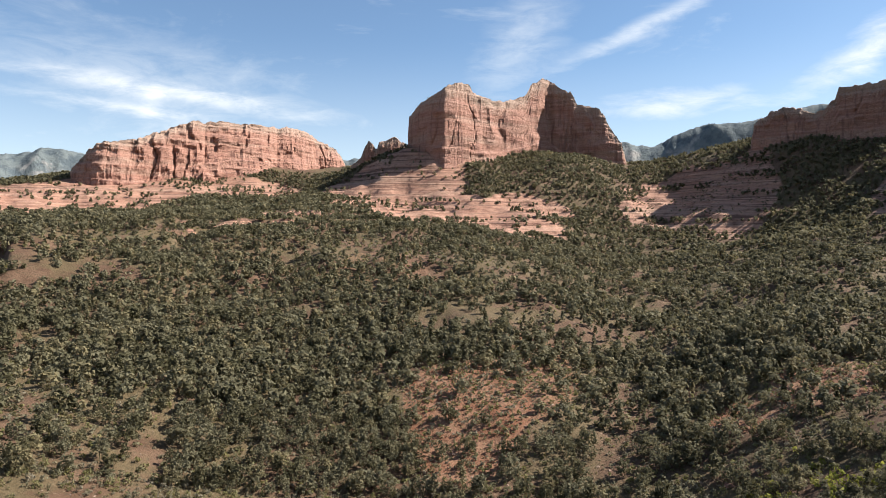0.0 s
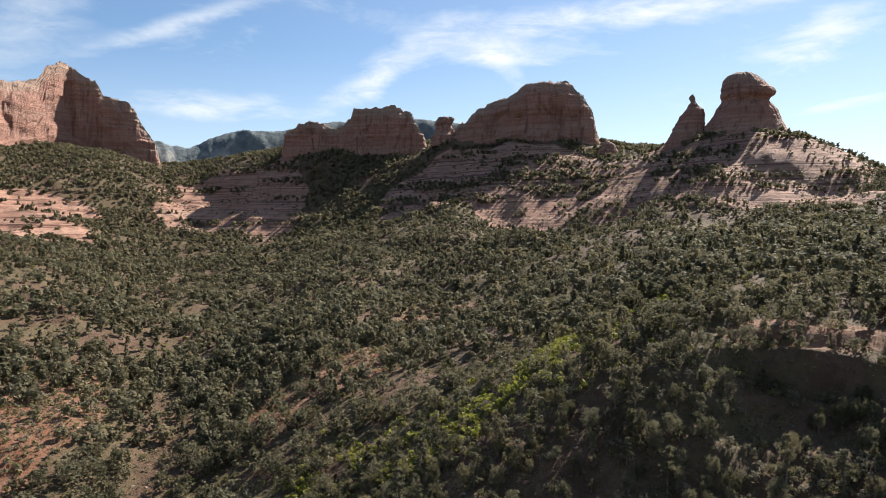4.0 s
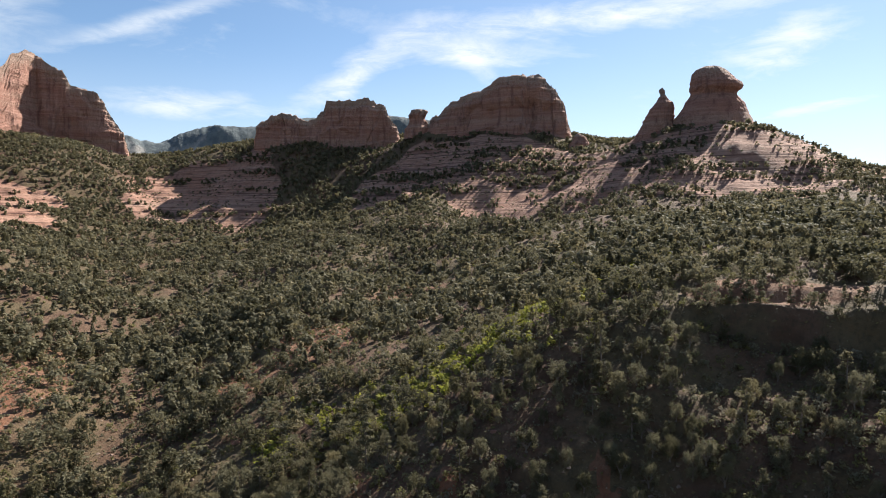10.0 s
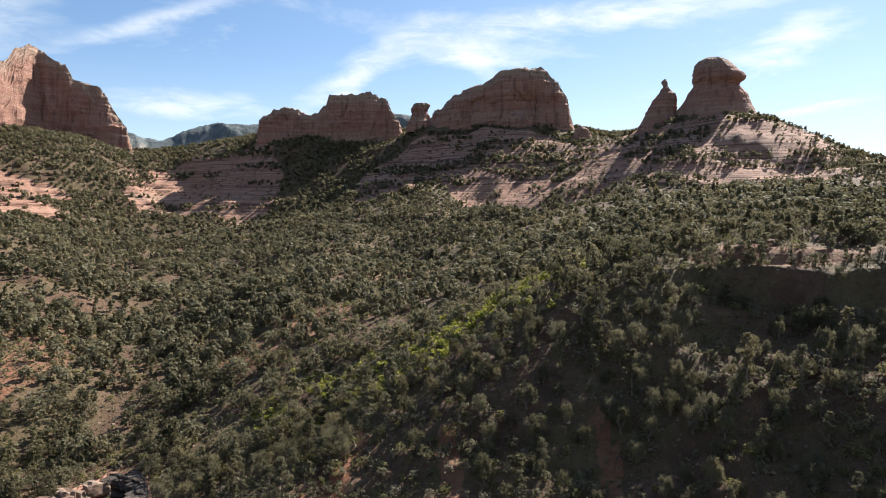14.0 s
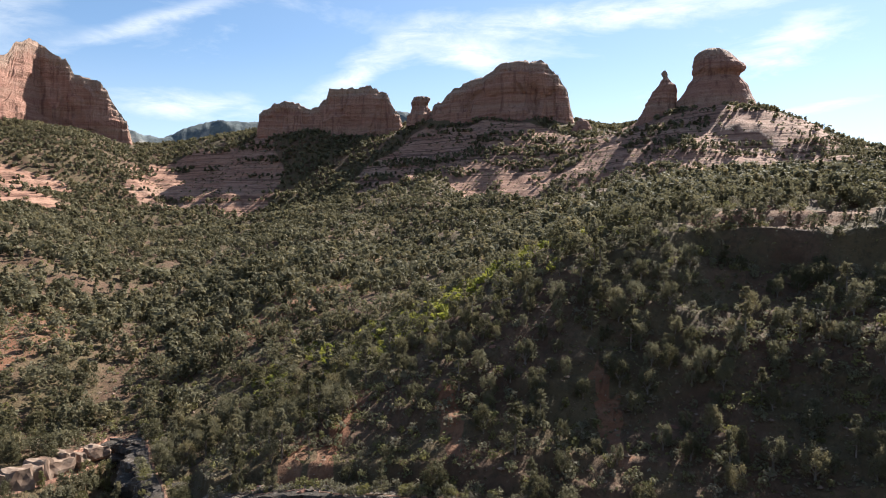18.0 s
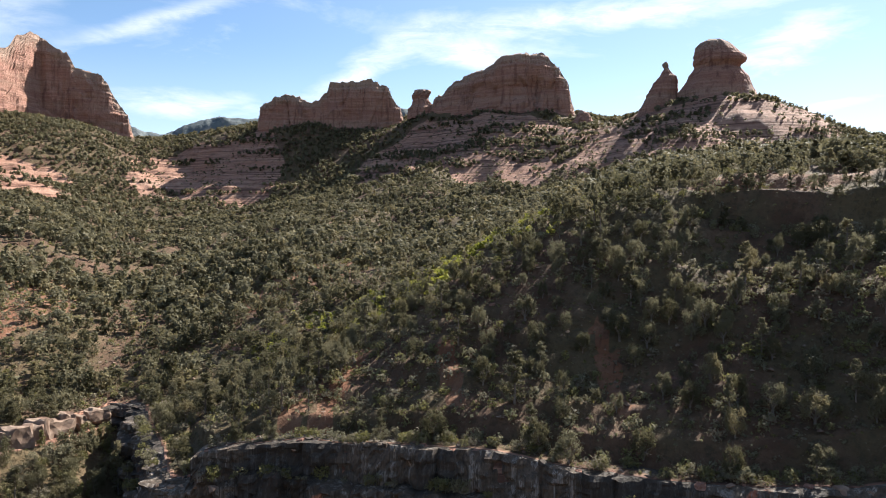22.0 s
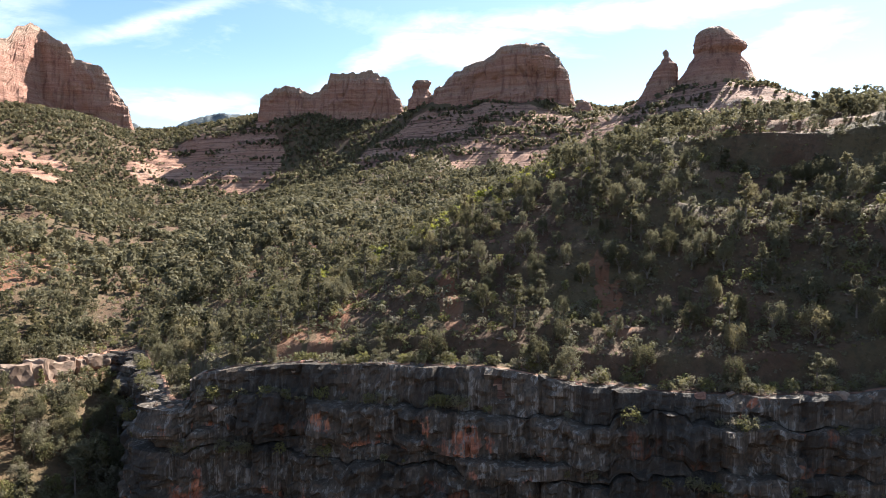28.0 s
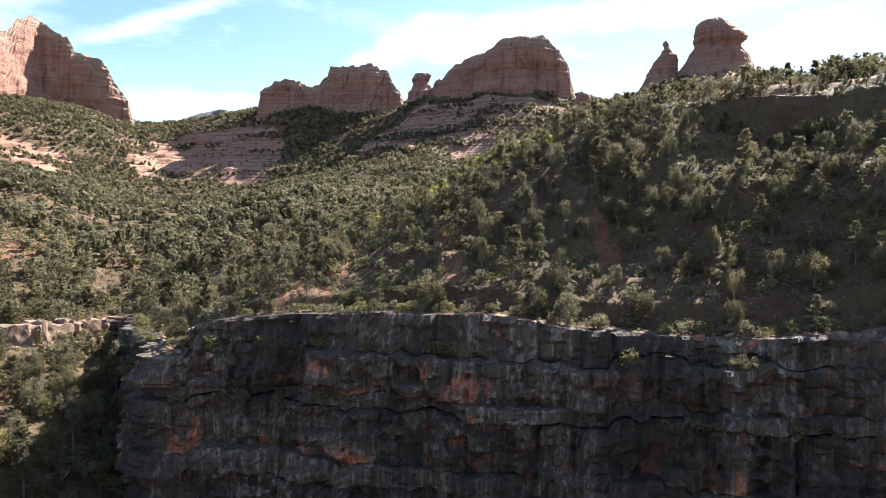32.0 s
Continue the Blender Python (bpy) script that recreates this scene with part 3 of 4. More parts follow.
def rock_parts(name, label, rings, cols, cuts):
    """One formation out of rings of points, split into bands at the cuts: (part name, first ring, last ring)."""
    thing = tagged(new(name), label, "rock formation")
    rings = np.asarray(rings, float)
    thing.location = rings[0].mean(0)
    for part_name, i, j in cuts:
        ob = mesh_object(part_name, rings[i:j + 1].reshape(-1, 3), grid_faces(j + 1 - i, cols, True), rock_mat, thing, floats={"crown": np.repeat(np.minimum(1.0, np.arange(i, j + 1) / 59.0), cols)})
        ob.location = -thing.location
    return thing


def rock_wall(name, label, origin, az, top, base, depth, thick, cracks=5.0, size=18.0, lean=0.16, seed=1, sink=24.0):
    """A long butte. top, base, depth: height of rim and foot and the plan's line, by metres to the right."""
    o, ex, ey = local(origin, az)
    tx, tz = np.array(top, float).T
    bx, bz = np.array(base, float).T
    px, pd = np.array(depth, float).T
    grow = 1 + 0.8 * thick / np.hypot(*(o - VIEW))
    tx, tz = tx * grow, (tz + 8) * grow - 8
    x0, x1 = tx[0], tx[-1]
    mid, half = (x0 + x1) / 2, (x1 - x0) / 2
    cols = int(min(560, max(90, 5.0 * half)))
    th = np.linspace(0, 2 * np.pi, cols, endpoint=False)
    cx = np.sign(np.cos(th)) * np.abs(np.cos(th)) ** 0.72
    cy = np.sign(np.sin(th)) * np.abs(np.sin(th)) ** 0.5
    lat = mid + half * cx
    arc = lat + 40 * np.sign(cy)
    rim = np.interp(lat, tx, tz) + 1.8 * vnoise(lat / 8.0, 0 * lat, seed + 11) + 1.2 * np.round(1.4 * vnoise(lat / 4.0, 0 * lat, seed + 12)) + 0.5 * vnoise(lat / 1.8, 0 * lat, seed + 13)
    foot = np.interp(lat, bx, bz) - sink
    line = np.interp(lat, px, pd)
    FOOTPRINTS.append((o, ex, ey, x0, x1, px, pd, thick + 1.0))
    levels = np.linspace(0, 1, 60)
    rings = []
    for h in levels:
        z = foot + h * (rim - foot)
        out = rough_wall(arc, z, seed, cracks, size) * min(1.0, 1.6 - h)
        bed = z + 2.5 * fbm(arc / 50, 0 * arc, seed + 31, 2)
        tall = np.maximum(rim - foot, 1.0)
        ledges = np.clip((0.5 * terraces(bed, 13.0, 0.72) + 0.5 * terraces(bed + 4, 5.5, 0.6) - foot) / tall, 0, 1)
        half_d = thick * (1 - lean * (0.2 * ledges + 0.8 * ledges ** 4)) + 3.5 * smoothstep(-bed, -np.interp(lat, bx, bz) - 0.14 * tall, -np.interp(lat, bx, bz) - 0.11 * tall) + out * (0.4 + 0.6 * np.abs(cy))
        rings.append((lat + np.sign(cx) * out * 0.3 * np.abs(cx) ** 3, line - cy * half_d, z))
    la, dp, z = rings[-1]
    for k in (0.8, 0.45, 0.0):
        rings.append((la, line + (dp - line) * k, z + 1.5 * (1 - k) * np.abs(cy) + vnoise(la / 8, dp / 8 + k, seed + 14)))
    pts = [np.c_[o + a[:, None] * ex + d[:, None] * ey, zz][::-1] for a, d, zz in rings]
    TOPS.append(np.concatenate([pts[-3][::3], pts[-2][1::4]]))
    return rock_parts(name, label, pts, cols, (("lower_cliff", 0, 30), ("upper_cliff", 30, 59), ("summit", 59, 62)))


def rock_tower(name, label, origin, az, levels, round_=0.8, cracks=1.6, seed=1):
    """A spire: levels from the foot up of (z, left, right)."""
    o, ex, ey = local(origin, az)
    lz, ll, lr = np.array(levels, float).T
    zs = np.linspace(lz[0], lz[-1], 60)
    cols = 90
    th = np.linspace(0, 2 * np.pi, cols, endpoint=False)
    rings = []
    for z in zs:
        l, r = np.interp(z, lz, ll), np.interp(z, lz, lr)
        l, r = l + 0.9 * float(vnoise(z / 2.6, 0.3, seed + 50)), r + 0.9 * float(vnoise(z / 2.6, 0.7, seed + 51))
        half = (r - l) / 2
        out = (rough_wall(th * 12, np.full(cols, z), seed, cracks, 5.0) + 0.9 * cracks) * min(1.0, half / 6)
        a, d = (l + r) / 2 + (half + out * 0.7) * np.cos(th), (half * round_ + out) * np.sin(th)
        rings.append(np.c_[o + a[:, None] * ex + d[:, None] * ey, np.full(cols, z)])
    l, r = levels[-1][1:]
    for k in (0.6, 0.0):
        a, d = (l + r) / 2 + (r - l) / 2 * k * np.cos(th), (r - l) / 2 * round_ * k * np.sin(th)
        rings.append(np.c_[o + a[:, None] * ex + d[:, None] * ey, np.full(cols, zs[-1] + 1.2 * (1 - k * k))])
    return rock_parts(name, label, rings, cols, (("base", 0, 24), ("shaft", 24, 50), ("summit", 50, 61)))


rock_wall("butte", "twin-topped red sandstone butte with a sheer fluted wall", (204, 948), 12,
          [(-139, 120), (-137, 152), (-121, 164), (-108, 171), (-94, 174), (-83, 182), (-67, 190), (-54, 187), (-44, 177), (-11, 177), (19, 188), (28, 206), (44, 221), (59, 218), (86, 198), (97, 182), (120, 178), (131, 167), (139, 148), (147, 131), (156, 124), (163, 93)],
          [(-143, 109), (-84, 90), (-16, 91), (53, 114), (76, 95), (158, 83)], [(-143, -12), (-128, -30), (-100, -58), (-84, -66), (-66, -50), (58, 102), (74, 94), (164, 60)], 28, 5.0, 24.0, 0.6, 3)
rock_wall("mesa", "long flat red sandstone mesa with fluted cliffs", (-112, 1093), -6,
          [(-265, 78), (-245, 97), (-224, 111), (-205, 114), (-185, 120), (-155, 138), (-125, 149), (-85, 155), (-49, 158), (-31, 157), (4, 165), (40, 156), (73, 145), (87, 130), (96, 111)],
          [(-265, 62), (-192, 55), (-142, 78), (-81, 95), (-22, 98), (13, 98), (90, 108)], [(-265, -130), (-223, -135), (-120, -52), (-70, -10), (-40, 10), (-20, 62), (20, 90), (50, 150), (94, 180)], 45, 9.0, 20.0, 0.55, 8)
rock_wall("rock_ridge", "low jagged ridge of dark red sandstone", (2, 999), 0,
          [(-20, 90), (-6, 102), (6, 130), (12, 124), (17, 115), (21, 126), (44, 132), (58, 125), (77, 115)], [(-21, 83), (77, 98)], [(-37, 11), (77, 9)], 11, 3.0, 9.0, 0.2, 12)
rock_wall("mesa", "flat-topped red sandstone mesa standing in its own shade", (550, 700), 38,
          [(-124, 106), (-120, 124), (-106, 134), (-88, 142), (-69, 138), (-60, 129), (-46, 136), (-35, 143), (-34, 156), (-19, 157), (22, 159), (41, 149), (47, 138), (56, 126), (61, 109)],
          [(-124, 104), (-60, 95), (-7, 88), (61, 104)], [(-124, 40), (-35, 33), (60, 18)], 24, 4.5, 20.0, 0.45, 17)
rock_tower("hoodoo", "small square knob of red sandstone", (588, 616), 43.5, [(104, -20, 18), (117, -17, 15), (122, -12, 10), (130, -11, 6), (134, -12, 8), (138, -11, 10), (140, -9, 8)], 0.8, 1.5, 23)
rock_wall("butte", "broad domed red sandstone butte", (600, 500), 50,
          [(-89, 114), (-69, 129), (-60, 138), (-43, 145), (-22, 149), (-5, 160), (15, 164), (43, 164), (52, 156), (62, 144), (72, 127), (75, 108), (81, 90)],
          [(-89, 108), (-69, 96), (15, 103), (54, 92), (81, 87)], [(-100, 75), (7, 30), (81, 20)], 32, 5.0, 24.0, 0.62, 29)
rock_tower("hoodoo", "low stub of red sandstone", (628, 413), 56.5, [(72, -14, 14), (81, -11, 10), (88, -6, 8), (92, -4, 6), (95, -3, 1)], 0.9, 1.5, 31)
rock_tower("spire", "slender pointed spire of red sandstone", (616, 314), 62.8, [(66, -30, 18), (80, -24, 13), (90, -17.5, 10.5), (97, -14.5, 11), (100, -13.5, 11.5), (102, -11.5, 10.5), (107.5, -10.5, 11.5), (109, -7.5, 11), (113.5, -4.5, 10), (115, -4, 7.5), (118, -3, 5.5), (119.5, -1.2, 4.5), (121, -0.6, 3.6), (123, -1.6, 4.2), (125, -1.6, 4.2), (126.5, 0, 2.6)], 0.8, 0.9, 37)
rock_tower("rock_tower", "blunt red sandstone tower with an overhanging brow", (638, 269), 67, [(74, -52, 42), (86, -42, 33), (96, -38, 27), (103, -33, 25), (109, -29, 22), (114, -26.5, 18.5), (117.5, -25, 15.5), (120, -24.5, 16.5), (122, -24.5, 20.5), (125, -24.5, 21.5), (127.5, -24.5, 20), (132, -24.5, 14.5), (137, -23.5, 9.5), (141, -20.5, 5), (143.5, -15, 1)], 0.8, 1.3, 41)


def far_range(name, label, az0, az1, dist, profile, foot, deep, seed):
    """A distant wooded range: profile of (bearing, crest height)."""
    pa, pz = np.array(profile, float).T
    az = np.radians(np.arange(az0, az1, 0.12))
    k = np.linspace(0, 1, 50)
    kk, az2 = np.meshgrid(k, az, indexing="ij")
    r = dist + deep * kk
    x, y = VIEW[0] + r * np.sin(az2), VIEW[1] + r * np.cos(az2)
    crest = np.interp(np.degrees(az2), pa, pz)
    rise = smoothstep(kk, -0.3, 0.75) ** 1.4
    rise = 0.55 * rise + 0.45 * smoothstep(kk, 0.35, 0.62)
    z = foot + (crest - foot) * np.minimum(rise, 1) + fbm(x / 160, y / 160, seed, 4) * 16 * (1 - smoothstep(kk, 0.6, 0.8)) - np.abs(fbm(x / 90, y / 220, seed + 9, 3)) * 22 * (1 - smoothstep(kk, 0.6, 0.8))
    z = z + vnoise(np.degrees(az2) / 0.16, 0 * az2, seed + 3) * 2.0 * smoothstep(kk, 0.5, 0.7)
    z = np.where(kk > 0.9, z - 60 * (kk - 0.9) / 0.1, z)
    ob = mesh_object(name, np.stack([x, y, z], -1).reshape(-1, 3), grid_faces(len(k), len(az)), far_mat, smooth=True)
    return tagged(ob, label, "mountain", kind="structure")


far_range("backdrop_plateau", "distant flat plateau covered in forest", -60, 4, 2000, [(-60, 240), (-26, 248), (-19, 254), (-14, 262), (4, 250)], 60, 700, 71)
far_range("backdrop_mountain", "distant wooded mountain tinted blue-green by haze, with pale crags", 14, 54, 1750, [(14, 232), (19.5, 236), (23, 238), (24.5, 262), (26.5, 292), (28, 300), (29.5, 300), (33, 318), (36, 330), (40, 340), (45, 325), (47, 250), (54, 150)], 100, 480, 83)


# ---- the near cliff ----
def rim_path(first, last, step):
    """Points and outward turns along the canyon's rim."""
    p = resample([(a, b, 0) for a, b, _ in RIM[first:last + 1]], step)[:, :2]
    q = p.copy()
    for _ in range(6):
        q[1:-1] = (q[:-2] + 2 * q[1:-1] + q[2:]) / 4
    t = np.gradient(q, axis=0)
    t /= np.hypot(*t.T)[:, None]
    return q, np.stack([t[:, 1], -t[:, 0]], -1)


EDGE, EDGE_OUT = rim_path(1, 11, 0.55)
EDGE_S = np.r_[0, np.cumsum(np.hypot(*np.diff(EDGE, axis=0).T))]
cliff = tagged(new("cliff"), "dark water-stained red sandstone cliff in banded tiers below a wooded rim", "cliff", kind="structure")
# tiers of the wall: name, top, bottom, how far they stand out at the top and at the bottom
TIERS = [("rim_band", -67.6, -71.6, 1.6, 2.0, 0.9), ("ledge_face", -71.6, -77.6, 4.0, 4.3, 1.4), ("recess", -77.6, -79.6, 3.4, 3.6, 0.8), ("main_face", -79.6, -87.4, 5.0, 5.4, 1.6), ("recess", -87.4, -90.4, 4.2, 4.5, 0.8), ("foot_face", -90.0, -104.5, 5.8, 6.8, 1.6)]


def cell_steps(s, size, seed):
    """Blocks of uneven width: one level to each, with a steep joint between."""
    f = s / size + 0.35 * vnoise(s / (size * 2.3), 0 * s, seed)
    k = np.floor(f)
    edge = smoothstep(f - k, 0.9, 1.0)
    a, b = hash01(k, 0 * k, seed), hash01(k + 1, 0 * k, seed)
    return 2 * (a + (b - a) * edge) - 1, np.minimum(f - k, 1 - (f - k))


def tier_top(z, s, seed):
    block, _ = cell_steps(s, 5.3, 303)
    large, _ = cell_steps(s + 4, 14.0, 305)
    return z + 0.8 * large + 0.9 * block + 0.35 * vnoise(s / 2.2, 0 * s, seed)


for i, (part_name, z0, z1, out0, out1, wild) in enumerate(TIERS):
    rows = max(8, int((z0 - z1) / 0.38))
    s = EDGE_S
    top = tier_top(z0, s, 311 + i)
    foot = tier_top(z1, s, 312 + i)
    if i == 0:
        lip = land(EDGE[:, 0] + 0.3 * EDGE_OUT[:, 0], EDGE[:, 1] + 0.3 * EDGE_OUT[:, 1])[0]
        top = lip - 0.1
    top, foot = np.minimum(top, lip - 0.1 - 0.4 * i), np.minimum(foot, lip - 0.5 - 0.4 * i)
    step, joint = cell_steps(s, 5.2, 330 + i)
    step2, joint2 = cell_steps(s + 1.7, 1.9, 350 + i)
    layers, downs = [], []
    for k in np.linspace(-0.12, 1.0, rows):
        h = max(k, 0.0)
        z = top + (foot - top) * h
        out = out0 + (out1 - out0) * h + 0.75 * wild * blocks(s, z, 3.4, 2.7, 420 + i) + 0.4 * wild * blocks(s, z, 1.5, 1.3, 440 + i) + wild * (0.62 * step + 0.26 * step2) - 0.5 * wild * smoothstep(-joint, -0.05, 0.0) + 0.35 * wild * fbm(s / 6, z / 2.2, 370 + i, 5) + 0.10 * vnoise(z / 0.8, s / 12, 390 + i) - 0.6 * wild * np.abs(vnoise(s / 2.6, z / 14, 395 + i)) - 0.3 * np.abs(vnoise(s / 0.9, z / 5, 397 + i)) + 0.25 * vnoise(z / 0.55, s / 3.5, 398 + i) + (2.4 * smoothstep(vnoise(s / 9, 0 * s, 399 + i), -0.25, 0.3) if part_name == "recess" else 0.0)
        if i in (1, 3):
            out = out - 0.9 * smoothstep(np.full(len(s), h), 0.72, 1.0) * smoothstep(vnoise(s / 8, 0 * s, 401 + i), -0.2, 0.4)
        if k < 0:
            out, z = out - 5.0, z + 0.05
        elif h < 0.06:
            out = out - 0.35
        layers.append(np.c_[EDGE - EDGE_OUT * out[:, None], z])
        downs.append(np.full(len(s), h if i in (1, 3) else 0.0))
    mesh_object(part_name, np.concatenate(layers), grid_faces(rows, len(s)), cliff_mat, cliff, floats={"down": np.concatenate(downs)})


def stone_mesh(name, mat, seed, size, cuts=0.45, boxy=False):
    """A broken boulder: a ball cut flat on several sides, then roughened."""
    bm = bmesh.new()
    bmesh.ops.create_icosphere(bm, subdivisions=3, radius=1.0)
    rng = random.Random(seed)
    planes = [(Vector((rng.gauss(0, 1), rng.gauss(0, 1), rng.gauss(0, 0.8))).normalized(), rng.uniform(cuts, cuts + 0.35)) for _ in range(9)]
    if boxy:
        planes = [(Vector(a), rng.uniform(0.55, 0.72)) for a in ((1, 0, 0), (-1, 0, 0), (0, 1, 0), (0, -1, 0), (0, 0, 1), (0, 0, -1))] + planes[:5]
    for v in bm.verts:
        for normal, level in planes:
            over = v.co.dot(normal) - level
            if over > 0:
                v.co -= normal * over * 0.92
        v.co *= 1 + (0.22 if boxy else 0.10) * noise.noise(v.co * 2.2 + Vector((seed, 0, 0))) + 0.05 * noise.noise(v.co * 6 + Vector((0, seed, 0)))
        v.co = Vector((v.co.x * size[0], v.co.y * size[1], v.co.z * size[2]))
    me = bpy.data.meshes.new(name)
    bm.to_mesh(me)
    bm.free()
    me.materials.append(mat)
    return me


def at_ground(x, y, drop=0.0):
    z = land(np.array([x]), np.array([y]))[0][0]
    return float(z) - drop


# the pale ledge that breaks out of the left bank: one part for each block
ledge = tagged(new("rock_ledge"), "pale weathered sandstone ledge of rounded blocks above a wooded bank", "rock ledge")
BANK, BANK_OUT = rim_path(11, 15, 1.0)
ledge.location = (BANK[0][0], BANK[0][1], -75)
k, rng = 4, random.Random(5)
block_meshes = [stone_mesh("ledge_block", pale_mat, 60 + i, (1.35, 1.35, 1.35), 0.45, True) for i in range(5)]
while k < len(BANK) - 3 and k < 95:
    w, h = rng.uniform(1.8, 5.6), rng.uniform(2.4, 4.4) * (0.7 if k < 12 else 1.0)
    j = min(len(BANK) - 1, int(k + w / 2))
    p, o = BANK[j], BANK_OUT[j]
    b = new("ledge_block", block_meshes[rng.randrange(5)])
    b.parent = ledge
    turn = math.atan2(o[1], o[0]) + rng.uniform(-0.4, 0.4)
    at = Vector((p[0] - o[0] * 0.8, p[1] - o[1] * 0.8, -75.9 + rng.uniform(-0.8, 0.6)))
    b.matrix_basis = Matrix.Translation(at - ledge.location) @ Matrix.Rotation(turn, 4, "Z") @ Matrix.Diagonal((rng.uniform(2.4, 3.4), w * 0.74, h * 0.9, 1))
    k += max(2, int(w * 0.85)) + rng.choice((0, 0, 0, 0, 2))

# ---- trees and shrubs ----
def unit(v):
    return v / np.maximum(np.linalg.norm(v, axis=-1, keepdims=True), 1e-9)


def leaf_tris(centres, normals, sizes, rng):
    """Single pointed clumps, for trees farther off."""
    n = len(centres)
    u = unit(np.cross(normals, unit(rng.normal(size=(n, 3)))))
    v = np.cross(normals, u)
    s = sizes[:, None]
    tri = np.stack([centres - u * s * 0.62 - v * s * 0.4, centres + u * s * 0.62 - v * s * 0.4, centres + v * s * 0.75 * rng.uniform(0.8, 1.4, (n, 1))], 1)
    return tri.reshape(-1, 3), np.arange(3 * n).reshape(n, 3)


def crown_points(kind, count, rng):
    """Clump centres and outward turns for a crown one metre high and about one wide, its foot at z = 0."""
    if kind == "pine" and count >= 200:
        n = 40
        bz = rng.uniform(0.12, 0.97, n)
        ba, bl = rng.uniform(0, 2 * np.pi, n), (1.03 - bz) ** 0.6 * 0.36 * rng.uniform(0.45, 1.15, n)
        b, t = rng.integers(0, n, count), np.sqrt(rng.uniform(0.02, 1.0, count))
        c = np.stack([bl[b] * t * np.cos(ba[b]), bl[b] * t * np.sin(ba[b]), bz[b] + 0.05 * t], -1) + rng.normal(size=(count, 3)) * np.array([0.026, 0.026, 0.016])
        return c, unit(rng.normal(size=c.shape) * 0.6 + np.array([0, 0, 0.8]))
    if kind == "pine":
        z = rng.uniform(0.12, 1.0, count) ** 0.85
        r = (1.02 - z) ** 0.75 * 0.36 * (0.8 + 0.2 * np.sin(z * 17 + rng.uniform(0, 6))) * rng.uniform(0.75, 1.15, count) * np.sqrt(rng.uniform(0.25, 1.0, count))
        a = rng.uniform(0, 2 * np.pi, count)
        c = np.stack([r * np.cos(a), r * np.sin(a), z], -1)
        return c, unit(c - np.array([0, 0, 0.3]) + rng.normal(size=c.shape) * 0.25)
    lumps = rng.integers(6, 11) if count < 200 else 24
    la, lz = rng.uniform(0, 2 * np.pi, lumps), rng.uniform(0.22, 0.82, lumps)
    reach = (0.26 if count < 200 else 0.31) * np.sqrt(np.clip(1 - ((lz - 0.42) / 0.55) ** 2, 0.05, 1))
    mids = np.stack([reach * np.cos(la), reach * np.sin(la), lz], -1)
    size = rng.uniform(0.13, 0.24, lumps) * (1.0 if count < 200 else 0.62)
    pick = rng.integers(-4 if count < 200 else -2, lumps, count)
    d = unit(rng.normal(size=(count, 3)))
    main = np.array([0, 0, 0.48]) + d * np.array([0.33, 0.33, 0.44]) * rng.uniform(0.7, 1.05, (count, 1))
    if count >= 200:
        lump = mids[pick] + rng.normal(size=(count, 3)) * (size[np.maximum(pick, 0)] * 0.55)[:, None]
        c = np.where((pick < 0)[:, None], main, lump)
        c[:, 2] = np.clip(c[:, 2], 0.05, 1.05)
        return c, unit(d + np.array([0, 0, 0.5]))
    lump = mids[pick] + d * (size[np.maximum(pick, 0)] * rng.uniform(0.6, 1.1, count))[:, None]
    c = np.where((pick < 0)[:, None], main, lump)
    c[:, 2] = np.clip(c[:, 2], 0.05, 1.05)
    return c, unit(d + np.array([0, 0, 0.35]) + rng.normal(size=d.shape) * 0.32)


def stick(bm, a, b, ra, rb, sides=5):
    """A tapered limb from a to b."""
    a, b = Vector(a), Vector(b)
    m = (b - a).to_track_quat("Z", "Y").to_matrix()
    rings = []
    for p, r in ((a, ra), (b, rb)):
        rings.append([bm.verts.new(p + m @ Vector((r * math.cos(2 * math.pi * i / sides), r * math.sin(2 * math.pi * i / sides), 0))) for i in range(sides)])
    for i in range(sides):
        bm.faces.new((rings[0][i], rings[0][(i + 1) % sides], rings[1][(i + 1) % sides], rings[1][i]))
    bm.faces.new(rings[1])


def branches(bm, start, way, length, radius, depth, rng, spread=0.7):
    end = start + way * length
    stick(bm, start, end, radius, radius * 0.62)
    if depth == 0:
        return
    for _ in range(rng.choice((2, 3, 3))):
        turn = Vector((rng.gauss(0, spread), rng.gauss(0, spread), rng.gauss(0.1, spread * 0.6)))
        branches(bm, start + way * length * rng.uniform(0.55, 1.0), (way + turn).normalized(), length * rng.uniform(0.55, 0.8), radius * 0.55, depth - 1, rng, spread)


def bm_object(name, bm, mat, parent):
    me = bpy.data.meshes.new(name)
    bm.to_mesh(me)
    bm.free()
    me.materials.append(mat)
    ob = new(name, me)
    ob.parent = parent
    return ob


